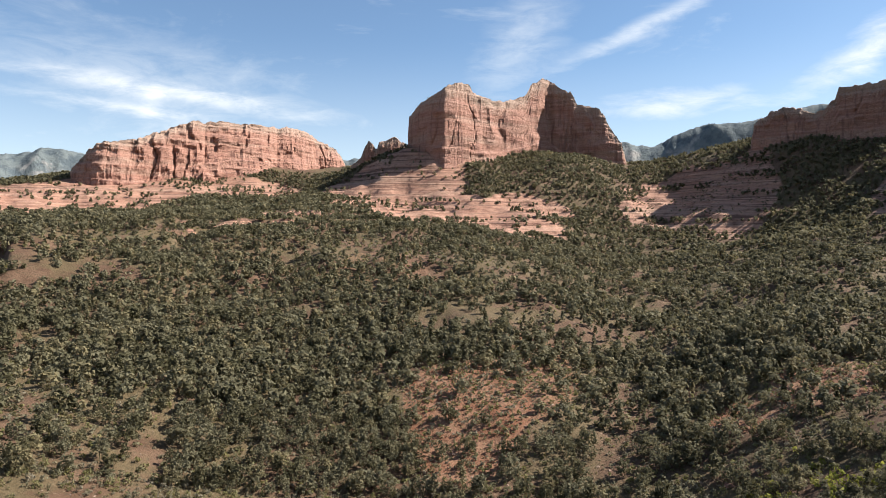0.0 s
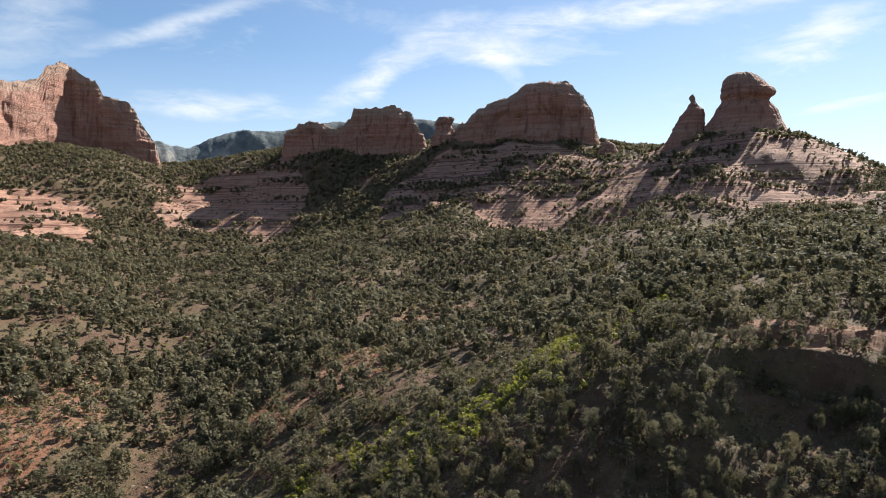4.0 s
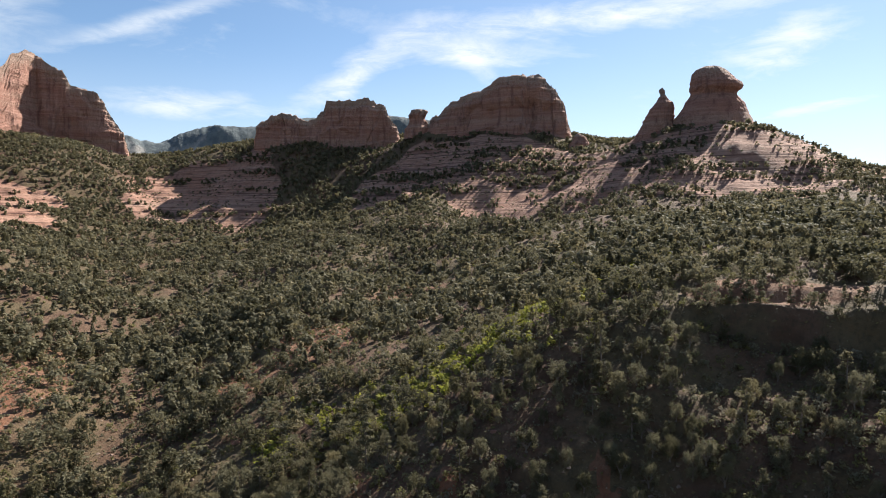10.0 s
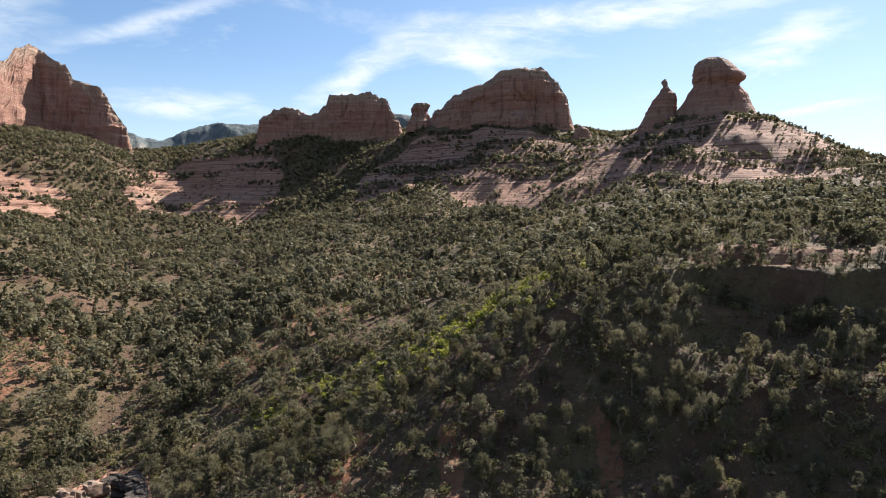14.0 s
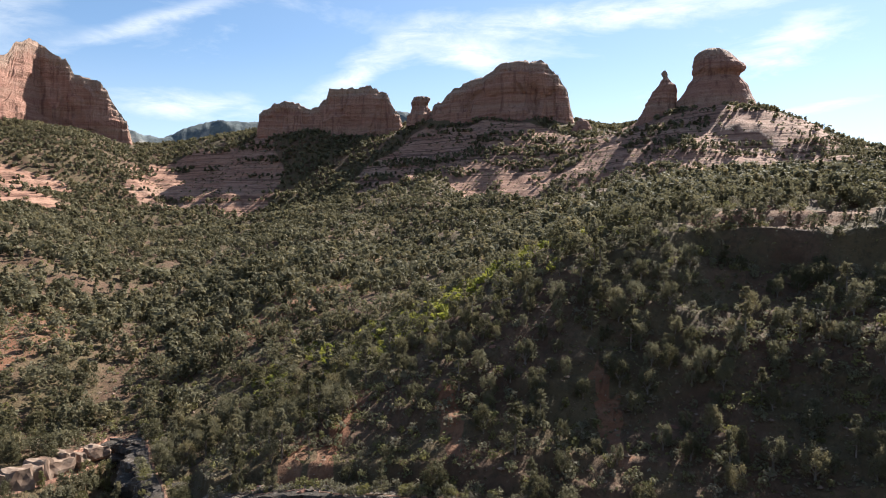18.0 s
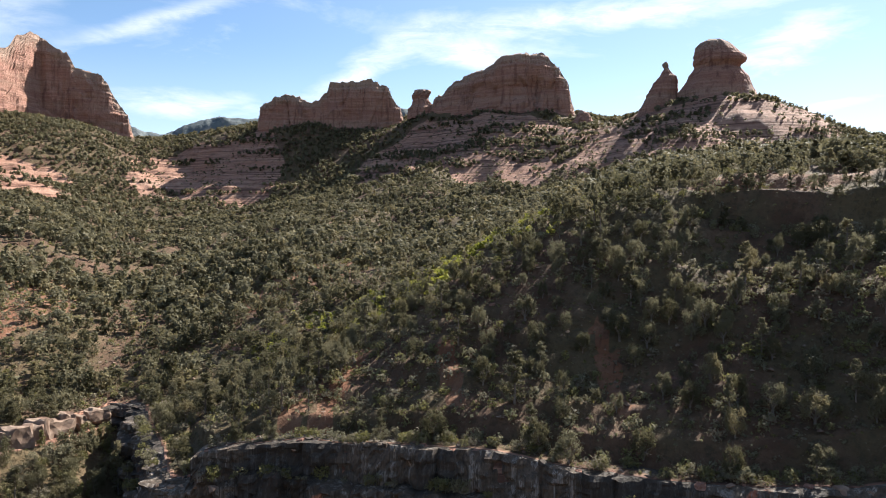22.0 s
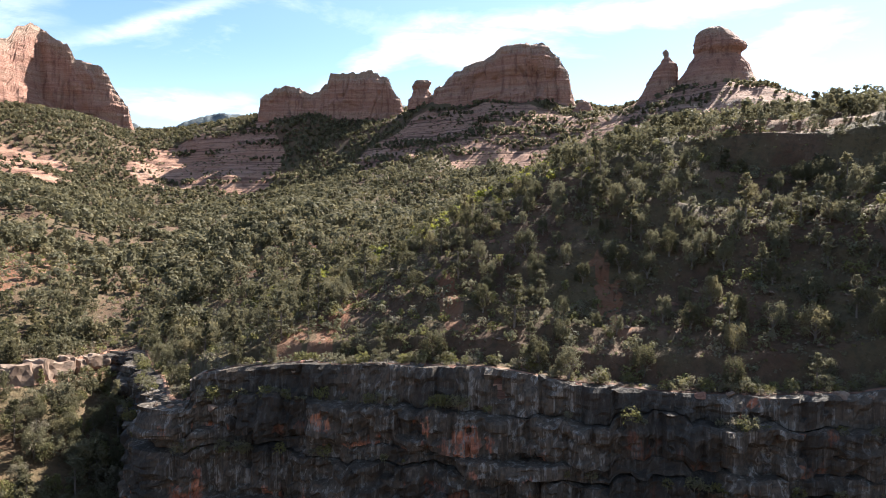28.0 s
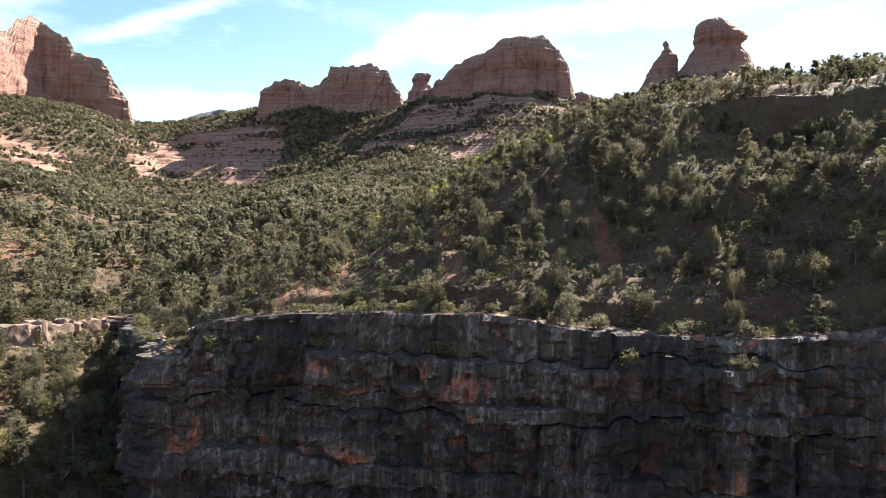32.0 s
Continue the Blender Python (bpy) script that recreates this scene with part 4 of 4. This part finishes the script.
def make_tree(kind, seed, leaves, name, label):
    """A near tree one metre high, to be scaled: trunk with limbs, and a crown of leaf clumps."""
    rng, prng = np.random.default_rng(seed), random.Random(seed)
    thing = tagged(new(name), label, "tree")
    bm = bmesh.new()
    if kind == "pine":
        stick(bm, (0, 0, -0.05), (0.01, 0, 0.5), 0.028, 0.018, 7)
        stick(bm, (0.01, 0, 0.5), (0, 0.01, 0.97), 0.018, 0.004, 5)
        for i in range(9):
            a, z = prng.uniform(0, 6.3), prng.uniform(0.2, 0.85)
            stick(bm, (0, 0, z), (0.25 * (1.05 - z) * math.cos(a), 0.25 * (1.05 - z) * math.sin(a), z + 0.02), 0.008, 0.003, 4)
    else:
        stick(bm, (0, 0, -0.05), (0.02, 0.01, 0.25), 0.045, 0.033, 7)
        for i in range(6):
            a = i * 1.05 + prng.uniform(-0.4, 0.4)
            branches(bm, Vector((0.02, 0.01, prng.uniform(0.1, 0.25))), Vector((math.cos(a), math.sin(a), prng.uniform(0.7, 1.6))).normalized(), 0.26, 0.02, 1, prng, 0.5)
    bm_object("trunk", bm, bark_mat, thing)
    c, nrm = crown_points(kind, leaves, rng)
    v, f = leaf_tris(c, nrm, rng.uniform(0.018, 0.044, leaves) * (0.85 if kind == "pine" else 1.0), rng)
    mesh_object("crown", v, f, needle_mat, thing)
    return thing


def make_snag(seed, height):
    prng = random.Random(seed)
    thing = tagged(new("dead_tree"), "bleached leafless dead tree with twisted branches", "dead tree")
    bm = bmesh.new()
    stick(bm, (0, 0, -0.4), (0.1, 0, height * 0.3), height * 0.032, height * 0.024, 7)
    bm_object("trunk", bm, dead_mat, thing)
    bm = bmesh.new()
    for i in range(6):
        a = i * 1.05 + prng.uniform(-0.3, 0.3)
        branches(bm, Vector((0.08, 0, height * prng.uniform(0.15, 0.3))), Vector((math.cos(a), math.sin(a), prng.uniform(0.5, 1.5))).normalized(), height * 0.27, height * 0.014, 3, prng, 0.6)
    bm_object("branches", bm, dead_mat, thing)
    return thing


def scatter(cell, lo, hi, seed, az0=-29.0, az1=81.0):
    """Jittered points between two distances from the viewpoint, within the bearings that it overlooks."""
    rng = np.random.default_rng(seed)
    n = int(hi / cell) + 1
    i, j = np.meshgrid(np.arange(-n, n), np.arange(-n, n), indexing="ij")
    x = VIEW[0] + (i + rng.uniform(0, 1, i.shape)).ravel() * cell
    y = VIEW[1] + (j + rng.uniform(0, 1, j.shape)).ravel() * cell
    r, az = np.hypot(x - VIEW[0], y - VIEW[1]), np.degrees(np.arctan2(x - VIEW[0], y - VIEW[1]))
    ok = (r > lo) & (r < hi) & (az > az0) & (az < az1)
    return x[ok], y[ok], rng


def tree_cover(x, y):
    """How likely a tree is to stand at a place, with the ground's height there."""
    z, rock, d = land(x, y)
    bare = openness(x, y)
    cover = np.clip(0.80 + 0.75 * fbm(x / 40, y / 40, 101, 3) + 0.45 * fbm(x / 11, y / 11, 105, 2), 0.16, 1.3) * (1 - smoothstep(rock, 0.25, 0.7)) * (1 - 0.85 * bare)
    along = smoothstep(vnoise(z / 4.5, np.arctan2(x, y) * 9, 111) + 0.5 * fbm(x / 25, y / 25, 112, 2), -0.1, 0.35)
    cover = np.maximum(cover, (0.12 + 0.68 * smoothstep(np.degrees(np.arctan2(x, y)), 18, 24)) * along * smoothstep(rock, 0.25, 0.7))
    cover = np.where((d > -5.5) & (d < 1.2), 0.0, cover)
    cover = np.where(np.hypot(x, y) > 620, np.minimum(1.0, cover * 1.35), cover)
    steep = smoothstep(-np.hypot(x - 125, y - 25), -120, -60) * (d > 0)
    cover = np.where((d < -5.5) & (z > FLOOR_Z + 1), 0.5, cover)
    cover = np.where(z < FLOOR_Z + 1, 0.0, cover)
    cover = cover * (1 - 0.35 * steep) * (1 - 0.3 * smoothstep(-np.hypot((x - 200) / 1.3, y - 112), -48, -20))
    return z, cover, d


def in_rock(x, y):
    """True under the buttes."""
    out = np.zeros(len(x), bool)
    for o, ex, ey, x0, x1, px, pd, thick in FOOTPRINTS:
        q = np.c_[x, y] - o
        lat = q @ ex
        out |= (lat > x0) & (lat < x1) & (np.abs(q @ ey - np.interp(lat, px, pd)) < thick)
    for ox, oy, wide in ((638, 269, 36), (616, 314, 20), (588, 616, 16), (628, 413, 12)):
        out |= np.hypot(x - ox, y - oy) < wide
    return out


def wood(name, label, x, y, z, heights, leaves, leaf, rng, mat, pine_share=0.25, kinds=24, squat=1.08, trunks=True):
    """Many trees in one mesh: a few dozen crown shapes, each turned and sized anew."""
    shapes = [crown_points("pine" if i < kinds * pine_share else "round", leaves, rng) for i in range(kinds)]
    n = len(x)
    pick = rng.integers(0, kinds, n)
    c = np.stack([s[0] for s in shapes])[pick]
    d = np.stack([s[1] for s in shapes])[pick]
    turn = rng.uniform(0, 2 * np.pi, n)[:, None]
    wide = (heights * rng.uniform(squat * 0.85, squat * 1.25, n))[:, None]

    def spin(p):
        return np.stack([p[..., 0] * np.cos(turn) - p[..., 1] * np.sin(turn), p[..., 0] * np.sin(turn) + p[..., 1] * np.cos(turn), p[..., 2]], -1)

    c, d = spin(c), spin(d)
    c = np.stack([x[:, None] + c[..., 0] * wide, y[:, None] + c[..., 1] * wide, z[:, None] + c[..., 2] * heights[:, None]], -1)
    size = (heights[:, None] * leaf * rng.uniform(0.6, 1.4, (n, leaves))).ravel()
    v, f = leaf_tris(c.reshape(-1, 3), d.reshape(-1, 3), size, rng)
    tint = np.repeat(rng.uniform(0, 1, n), leaves * 3)
    if not trunks:
        ob = mesh_object(name, v, f, mat, floats={"tint": tint})
        return tagged(ob, label, "woodland" if mat is needle_mat else "shrubs", kind="stuff")
    # a slim trunk to each
    tv = np.stack([np.stack([x + heights * 0.022 * math.cos(a), y + heights * 0.022 * math.sin(a), z + k], -1) for k in (-0.5, 0.0) for a in (0.0, 2.09, 4.19)], 1)
    tv[:, 3:, 2] += heights[:, None] * 0.4
    base = len(v) + 6 * np.arange(n)[:, None]
    tf = np.concatenate([np.stack(q, -1) for i in range(3) for q in ((base[:, 0] + i, base[:, 0] + (i + 1) % 3, base[:, 0] + 3 + i), (base[:, 0] + (i + 1) % 3, base[:, 0] + 3 + (i + 1) % 3, base[:, 0] + 3 + i))])
    ob = mesh_object(name, np.concatenate([v, tv.reshape(-1, 3)]), np.concatenate([f, tf]), mat, floats={"tint": np.r_[tint, np.zeros(6 * n)]})
    return tagged(ob, label, "woodland" if mat is needle_mat else "shrubs", kind="stuff")


# near trees, each a thing of its own
x, y, rng = scatter(3.75, 60, 330, 1)
z, cover, d = tree_cover(x, y)
keep = rng.uniform(0, 1, len(x)) < cover
keep &= (np.hypot(x - VIEW[0], y - VIEW[1]) > 185) | (np.arctan2(x - VIEW[0], y - VIEW[1]) > 0.11)
x, y, z = x[keep], y[keep], z[keep]
r = np.hypot(x - VIEW[0], y - VIEW[1])
order = np.argsort(r)
x, y, z, r = x[order], y[order], z[order], r[order]
NEAR = 300
kinds = [("round", "juniper_tree", "bushy dark green juniper on a rocky slope"), ("round", "juniper_tree", "rounded olive green juniper on red earth"), ("pine", "pine_tree", "slender green pinyon pine on a steep slope"), ("round", "juniper_tree", "dense many-stemmed juniper above the canyon"), ("pine", "pine_tree", "pointed young pine among rocks"), ("round", "oak_shrub", "leafy olive scrub oak on the canyon side"), ("pine", "pine_tree", "tall airy pine above the canyon rim"), ("round", "juniper_tree", "ragged grey-green juniper on a ledge")]
first = {}
for i in range(NEAR):
    k = i % len(kinds) if i < len(kinds) else int(rng.choice([0, 0, 0, 1, 1, 2, 3, 3, 4, 5, 5, 6, 7, 7]))
    kind, name, label = kinds[k]
    h = rng.uniform(2.8, 6.2) * (1.5 if kind == "pine" else 0.95) * (1.35 if x[i] < 62 and z[i] < -75.5 else 1.0)
    w = h * rng.uniform(0.6, 0.95)
    m = Matrix.Translation((x[i], y[i], z[i] - 0.1)) @ Matrix.Rotation(rng.uniform(0, 6.28), 4, "Z") @ Matrix.Diagonal((w, w, h, 1))
    if k not in first:
        first[k] = make_tree(kind, 500 + k, 2500, name, label)
        tagged(first[k], group="trees of the near canyon side")
        first[k].matrix_basis = m
    else:
        src_scale = first[k].scale
        copy_thing(first[k], m @ Matrix.Diagonal((1 / src_scale.x, 1 / src_scale.y, 1 / src_scale.z, 1)))
close = (np.arange(len(x)) >= NEAR) & (r < 172)
wood("near_wood", "dense stand of junipers and pines on red earth", x[close], y[close], z[close], rng.uniform(2.6, 6.0, close.sum()), 800, 0.048, rng, needle_mat, 0.4, 24, 0.9)
close = (np.arange(len(x)) >= NEAR) & (r >= 172) & (r < 225)
wood("valley_wood", "junipers and pines in the valley below the buttes", x[close], y[close], z[close], rng.uniform(2.8, 7.0, close.sum()), 300, 0.082, rng, needle_mat, 0.16, 24, 0.95)
rest = (np.arange(len(x)) >= NEAR) & (r >= 225)
wood("hillside_wood", "junipers and pinyon pines on the hillsides", x[rest], y[rest], z[rest], rng.uniform(2.8, 7.0, rest.sum()), 104, 0.148, rng, needle_mat, 0.14, 24, 1.0, False)

x, y, rng = scatter(2.9, 60, 185, 21, 4.0, 40.0)
z, rock, d = land(x, y)
keep = (d < -4.0) & (z > FLOOR_Z + 1.0) & (x < 60) & (rng.uniform(0, 1, len(x)) < 0.6)
wood("bank_wood", "sunlit grey-green junipers and oaks crowding the canyon bank", x[keep], y[keep], z[keep], rng.uniform(1.6, 5.5, keep.sum()), 800, 0.048, rng, shrub_mat, 0.2, 20, 0.95)

x, y, rng = scatter(4.1, 330, 620, 2)
z, cover, d = tree_cover(x, y)
keep = rng.uniform(0, 1, len(x)) < cover
wood("middle_wood", "juniper woodland on the middle slopes", x[keep], y[keep], z[keep], rng.uniform(2.6, 5.8, keep.sum()), 44, 0.225, rng, needle_mat, 0.16, 24, 1.05, False)

x, y, rng = scatter(4.2, 620, 1070, 3)
z, cover, d = tree_cover(x, y)
keep = (rng.uniform(0, 1, len(x)) < cover) & ~in_rock(x, y)
wood("far_wood", "dark woodland below the red buttes", x[keep], y[keep], z[keep], rng.uniform(2.4, 5.4, keep.sum()), 15, 0.44, rng, needle_mat, 0.25, 24, 1.05, False)

x, y, rng = scatter(1.55, 85, 190, 14)
z, rock, d = land(x, y)
keep = (rng.uniform(0, 1, len(x)) < 0.42 + 0.5 * fbm(x / 12, y / 12, 135, 3)) & (d > 0.3) & (rng.uniform(0, 1, len(x)) > 0.35 * openness(x, y))
wood("slope_shrubs", "grey-green and olive shrubs between the trees of the steep slope", x[keep], y[keep], z[keep] - 0.1, rng.uniform(0.5, 2.4, keep.sum()), 76, 0.135, rng, shrub_mat, 0.0, 20, 1.25, False)
x, y, rng = scatter(2.5, 185, 300, 4)
z, rock, d = land(x, y)
keep = (rng.uniform(0, 1, len(x)) < 0.6 + 0.4 * fbm(x / 25, y / 25, 131, 3)) & ((d > 0.3) | (d < -6)) & (rock < 0.6)
wood("shrubs", "low olive and yellow-green desert shrubs", x[keep], y[keep], z[keep] - 0.1, rng.uniform(0.6, 1.8, keep.sum()), 20, 0.33, rng, shrub_mat, 0.0, 16, 1.5, False)
CREST = [(84, 150), (100, 134), (114, 120), (128, 108), (146, 106), (170, 118), (196, 112), (225, 116), (262, 112)]
x, y, rng = scatter(1.7, 150, 300, 16, 30.0)
z, rock, d = land(x, y)
off = np.full(len(x), 1e9)
for (ax, ay), (bx, by) in zip(CREST[:-1], CREST[1:]):
    t = np.clip(((x - ax) * (bx - ax) + (y - ay) * (by - ay)) / ((bx - ax) ** 2 + (by - ay) ** 2), 0, 1)
    off = np.minimum(off, np.hypot(x - ax - t * (bx - ax), y - ay - t * (by - ay)))
keep = (rng.uniform(0, 1, len(x)) < (0.10 + 1.0 * smoothstep(-off, -16, -5)) * (0.7 + 0.7 * fbm(x / 11, y / 11, 155, 3)) * smoothstep(-off, -40, -20)) & (d > 1)
wood("ridge_brush", "bright yellow-green brush along the ridge", x[keep], y[keep], z[keep] - 0.1, rng.uniform(0.8, 2.3, keep.sum()), 26, 0.30, rng, brush_mat, 0.0, 16, 1.4, False)
x, y, rng = scatter(4.2, 520, 900, 15, 18.0)
z, rock, d = land(x, y)
keep = (rng.uniform(0, 1, len(x)) < 0.40 + 0.6 * fbm(x / 22, y / 22, 151, 3)) & (rock > 0.4) & ~in_rock(x, y)
wood("apron_bushes", "dark bushes along the bare rock steps", x[keep], y[keep], z[keep] - 0.2, rng.uniform(0.8, 2.3, keep.sum()), 14, 0.42, rng, needle_mat, 0.0, 12, 1.4, False)
tops = np.concatenate(TOPS)
rng = np.random.default_rng(47)
tops = tops[rng.uniform(0, 1, len(tops)) < 0.45 + 0.6 * vnoise(tops[:, 0] / 14, tops[:, 1] / 14, 161)]
wood("summit_bushes", "small dark bushes on the tops of the buttes", tops[:, 0], tops[:, 1], tops[:, 2] - 0.4, rng.uniform(0.6, 1.6, len(tops)), 14, 0.42, rng, needle_mat, 0.0, 12, 1.4, False)
x, y, rng = scatter(4.6, 300, 640, 5)
z, rock, d = land(x, y)
keep = (rng.uniform(0, 1, len(x)) < 0.5 + 0.5 * fbm(x / 30, y / 30, 141, 3)) & (rock < 0.5)
wood("brush", "yellow-green brush between the trees", x[keep], y[keep], z[keep] - 0.1, rng.uniform(0.9, 2.0, keep.sum()), 11, 0.52, rng, shrub_mat, 0.0, 12, 1.6, False)

# small shrubs on the open earth
x, y, rng = scatter(2.0, 120, 300, 33, -12.0, 45.0)
z, rock, d = land(x, y)
keep = (rng.uniform(0, 1, len(x)) < 0.25 + 0.4 * (openness(x, y) > 0.15)) & ((d > 0.5) | (d < -1.0)) & (z > -85)
wood("open_ground_shrubs", "scattered low grey-green shrubs on open red earth", x[keep], y[keep], z[keep] - 0.05, 0.35 + 1.3 * rng.uniform(0, 1, keep.sum()) ** 2, 30, 0.26, rng, shrub_mat, 0.0, 16, 1.4, False)

# low dry tufts over the near slope
x, y, rng = scatter(0.85, 85, 168, 31, 24.0, 80.0)
z, rock, d = land(x, y)
keep = (rng.uniform(0, 1, len(x)) < 0.5 + 0.4 * fbm(x / 6, y / 6, 137, 2)) & (d > 0.4)
wood("dry_tufts", "low dry grass tufts and twigs on the steep slope", x[keep], y[keep], z[keep] - 0.03, rng.uniform(0.15, 0.6, keep.sum()), 8, 0.5, rng, shrub_mat, 0.0, 16, 1.5, False)

# dry grass and low scrub on the open ground beside the wash
x, y, rng = scatter(1.5, 165, 290, 35, -14.0, 34.0)
z, rock, d = land(x, y)
keep = (rng.uniform(0, 1, len(x)) < 0.35 + 0.5 * fbm(x / 8, y / 8, 139, 2)) & ((d > 0.4) | (d < -6))
wood("grass_tufts", "dry olive grass and low scrub between the trees", x[keep], y[keep], z[keep] - 0.05, rng.uniform(0.25, 0.9, keep.sum()), 9, 0.5, rng, shrub_mat, 0.0, 16, 1.5, False)

# bushes on the cliff's ledges
rng = np.random.default_rng(77)
pick = rng.integers(30, len(EDGE) - 60, 150)
off = np.where(rng.uniform(0, 1, 150) < 0.7, rng.uniform(2.2, 4.0, 150), rng.uniform(4.4, 5.4, 150))
lift = np.where(off < 4.0, -71.75, -79.5)
bx, by = (EDGE[pick] - EDGE_OUT[pick] * off[:, None]).T
wood("ledge_bushes", "small green bushes rooted on the cliff ledges", bx, by, lift - 0.3, rng.uniform(0.7, 2.6, 150), 300, 0.085, rng, shrub_mat, 0.0, 12, 1.3)
pick = rng.integers(10, len(EDGE) - 10, 300)
off = rng.uniform(0.3, 4.5, 300)
bx, by = (EDGE[pick] + EDGE_OUT[pick] * off[:, None]).T
wood("rim_bushes", "olive shrubs lining the rim of the cliff", bx, by, land(bx, by)[0] - 0.15, rng.uniform(0.4, 2.2, 300), 240, 0.09, rng, shrub_mat, 0.0, 12, 1.4)

# bleached dead trees
for i, (sx, sy, sh) in enumerate(((33, 98, 5.5), (41, 112, 4.5), (38, 120, 4.0), (46, 118, 3.6))):
    snag = make_snag(900 + i, sh)
    snag.location = (sx, sy, at_ground(sx, sy, 0.2))
    tagged(snag, group="dead trees")
j = int(np.argmin(np.hypot(EDGE[:, 0] - 92, EDGE[:, 1] - 36)))
snag = make_snag(911, 4.2)
px_, py_ = EDGE[j] - EDGE_OUT[j] * 6.6
snag.location = (px_, py_, -90.0)

# loose boulders on the near slope and the open earth
stones_ = [stone_mesh("boulder", pale_mat if i < 4 else rock_mat, 700 + i, (1.2, 0.9, 0.55), 0.22) for i in range(7)]
x, y, rng = scatter(6.0, 80, 290, 8)
z, rock, d = land(x, y)
odds = 0.05 + 0.22 * stretches(x, y, OPEN, 9) + 0.06 * smoothstep(-np.hypot(x - 115, y - 40), -80, -40)
keep = (rng.uniform(0, 1, len(x)) < odds) & (d > 1.5)
for bx, by, bz in list(zip(x[keep], y[keep], z[keep]))[:220]:
    k = int(rng.integers(0, 7))
    size = float(rng.uniform(0.35, 1.0)) * (1.5 if rng.uniform() < 0.12 else 1.0)
    rock_ = new("boulder", stones_[k])
    rock_.matrix_basis = pose(bx, by, bz + 0.1 * size, rng.uniform(-15, 15), rng.uniform(-15, 15), rng.uniform(0, 360)) @ Matrix.Scale(size, 4)
    tagged(rock_, "pale angular sandstone boulder on red earth" if k < 4 else "red angular sandstone boulder on red earth", "boulder", "boulders on the slopes")

# broken stones strewn over slope and open earth
x, y, rng = scatter(1.25, 85, 280, 18)
z, rock, d = land(x, y)
odds = 0.05 + 0.14 * openness(x, y) + 0.12 * smoothstep(-np.hypot(x - 115, y - 40), -80, -30) + 0.35 * smoothstep(-d, -6.5, -4.5) * (d > 0.6)
keep = (rng.uniform(0, 1, len(x)) < odds) & (d > 0.6)
x, y, z = x[keep], y[keep], z[keep]
size = 0.12 + 0.5 * rng.uniform(0, 1, len(x)) ** 3
corner = np.array([(1, 0, 0), (0, 1, 0), (-1, 0, 0), (0, -1, 0), (0, 0, 1), (0, 0, -1)], float)[None] * rng.uniform(0.55, 1.25, (len(x), 6, 1)) + rng.normal(0, 0.22, (len(x), 6, 3))
turn = rng.uniform(0, 6.28, len(x))[:, None]
cx_, cy_ = corner[..., 0] * np.cos(turn) - corner[..., 1] * np.sin(turn), corner[..., 0] * np.sin(turn) + corner[..., 1] * np.cos(turn)
pts = np.stack([x[:, None] + cx_ * size[:, None] * 1.2, y[:, None] + cy_ * size[:, None], z[:, None] + corner[..., 2] * size[:, None] * 0.6], -1)
tri = np.array([(0, 1, 4), (1, 2, 4), (2, 3, 4), (3, 0, 4), (1, 0, 5), (2, 1, 5), (3, 2, 5), (0, 3, 5)])
rubble = mesh_object("rubble", pts.reshape(-1, 3), (6 * np.arange(len(x))[:, None, None] + tri[None]).reshape(-1, 3), pale_mat)
tagged(rubble, "scattered broken pale and red sandstone rubble", "rubble", kind="stuff")

# pale rubble on the cliff's block and rim
for i, (bx, by, bz, size) in enumerate(((51.5, 95.8, -72.6, 1.1), (49.5, 97.5, -72.3, 0.7), (48, 99, -72.2, 0.6), (46.8, 100.6, -72.3, 0.8), (45.5, 102.2, -72.3, 0.6), (62.0, 90.5, -67.6, 0.9), (101, 24, -67.4, 1.3), (100.2, 26, -67.5, 0.8), (103, 21.5, -67.4, 0.9), (94, 35.5, -67.6, 0.8))):
    rock_ = new("boulder", stones_[i % 4])
    rock_.matrix_basis = pose(bx, by, bz - 0.25, 8 * i % 25, -6 * i % 20, 47 * i) @ Matrix.Scale(size, 4)
    tagged(rock_, "pale weathered sandstone boulder on the cliff edge", "boulder", "boulders on the slopes")

# blocks that lie along the rim of the cliff
prng = random.Random(61)
rim_stones = [stone_mesh("boulder", cliff_mat if i < 3 else rock_mat, 760 + i, (1.3, 1.0, 0.7), 0.3, True) for i in range(5)]
for i in range(48):
    j = prng.randrange(40, len(EDGE) - 70)
    off = prng.uniform(-0.9, 1.0)
    bx, by = EDGE[j] + EDGE_OUT[j] * off
    rock_ = new("boulder", rim_stones[prng.randrange(5)])
    size = prng.uniform(0.35, 1.1)
    rock_.matrix_basis = pose(float(bx), float(by), at_ground(float(EDGE[j][0] + 0.8 * EDGE_OUT[j][0]), float(EDGE[j][1] + 0.8 * EDGE_OUT[j][1])) - 0.15, prng.uniform(-8, 8), prng.uniform(-8, 8), prng.uniform(0, 360)) @ Matrix.Scale(size, 4)
    tagged(rock_, "dark angular sandstone block on the cliff rim", "boulder", "boulders on the slopes")
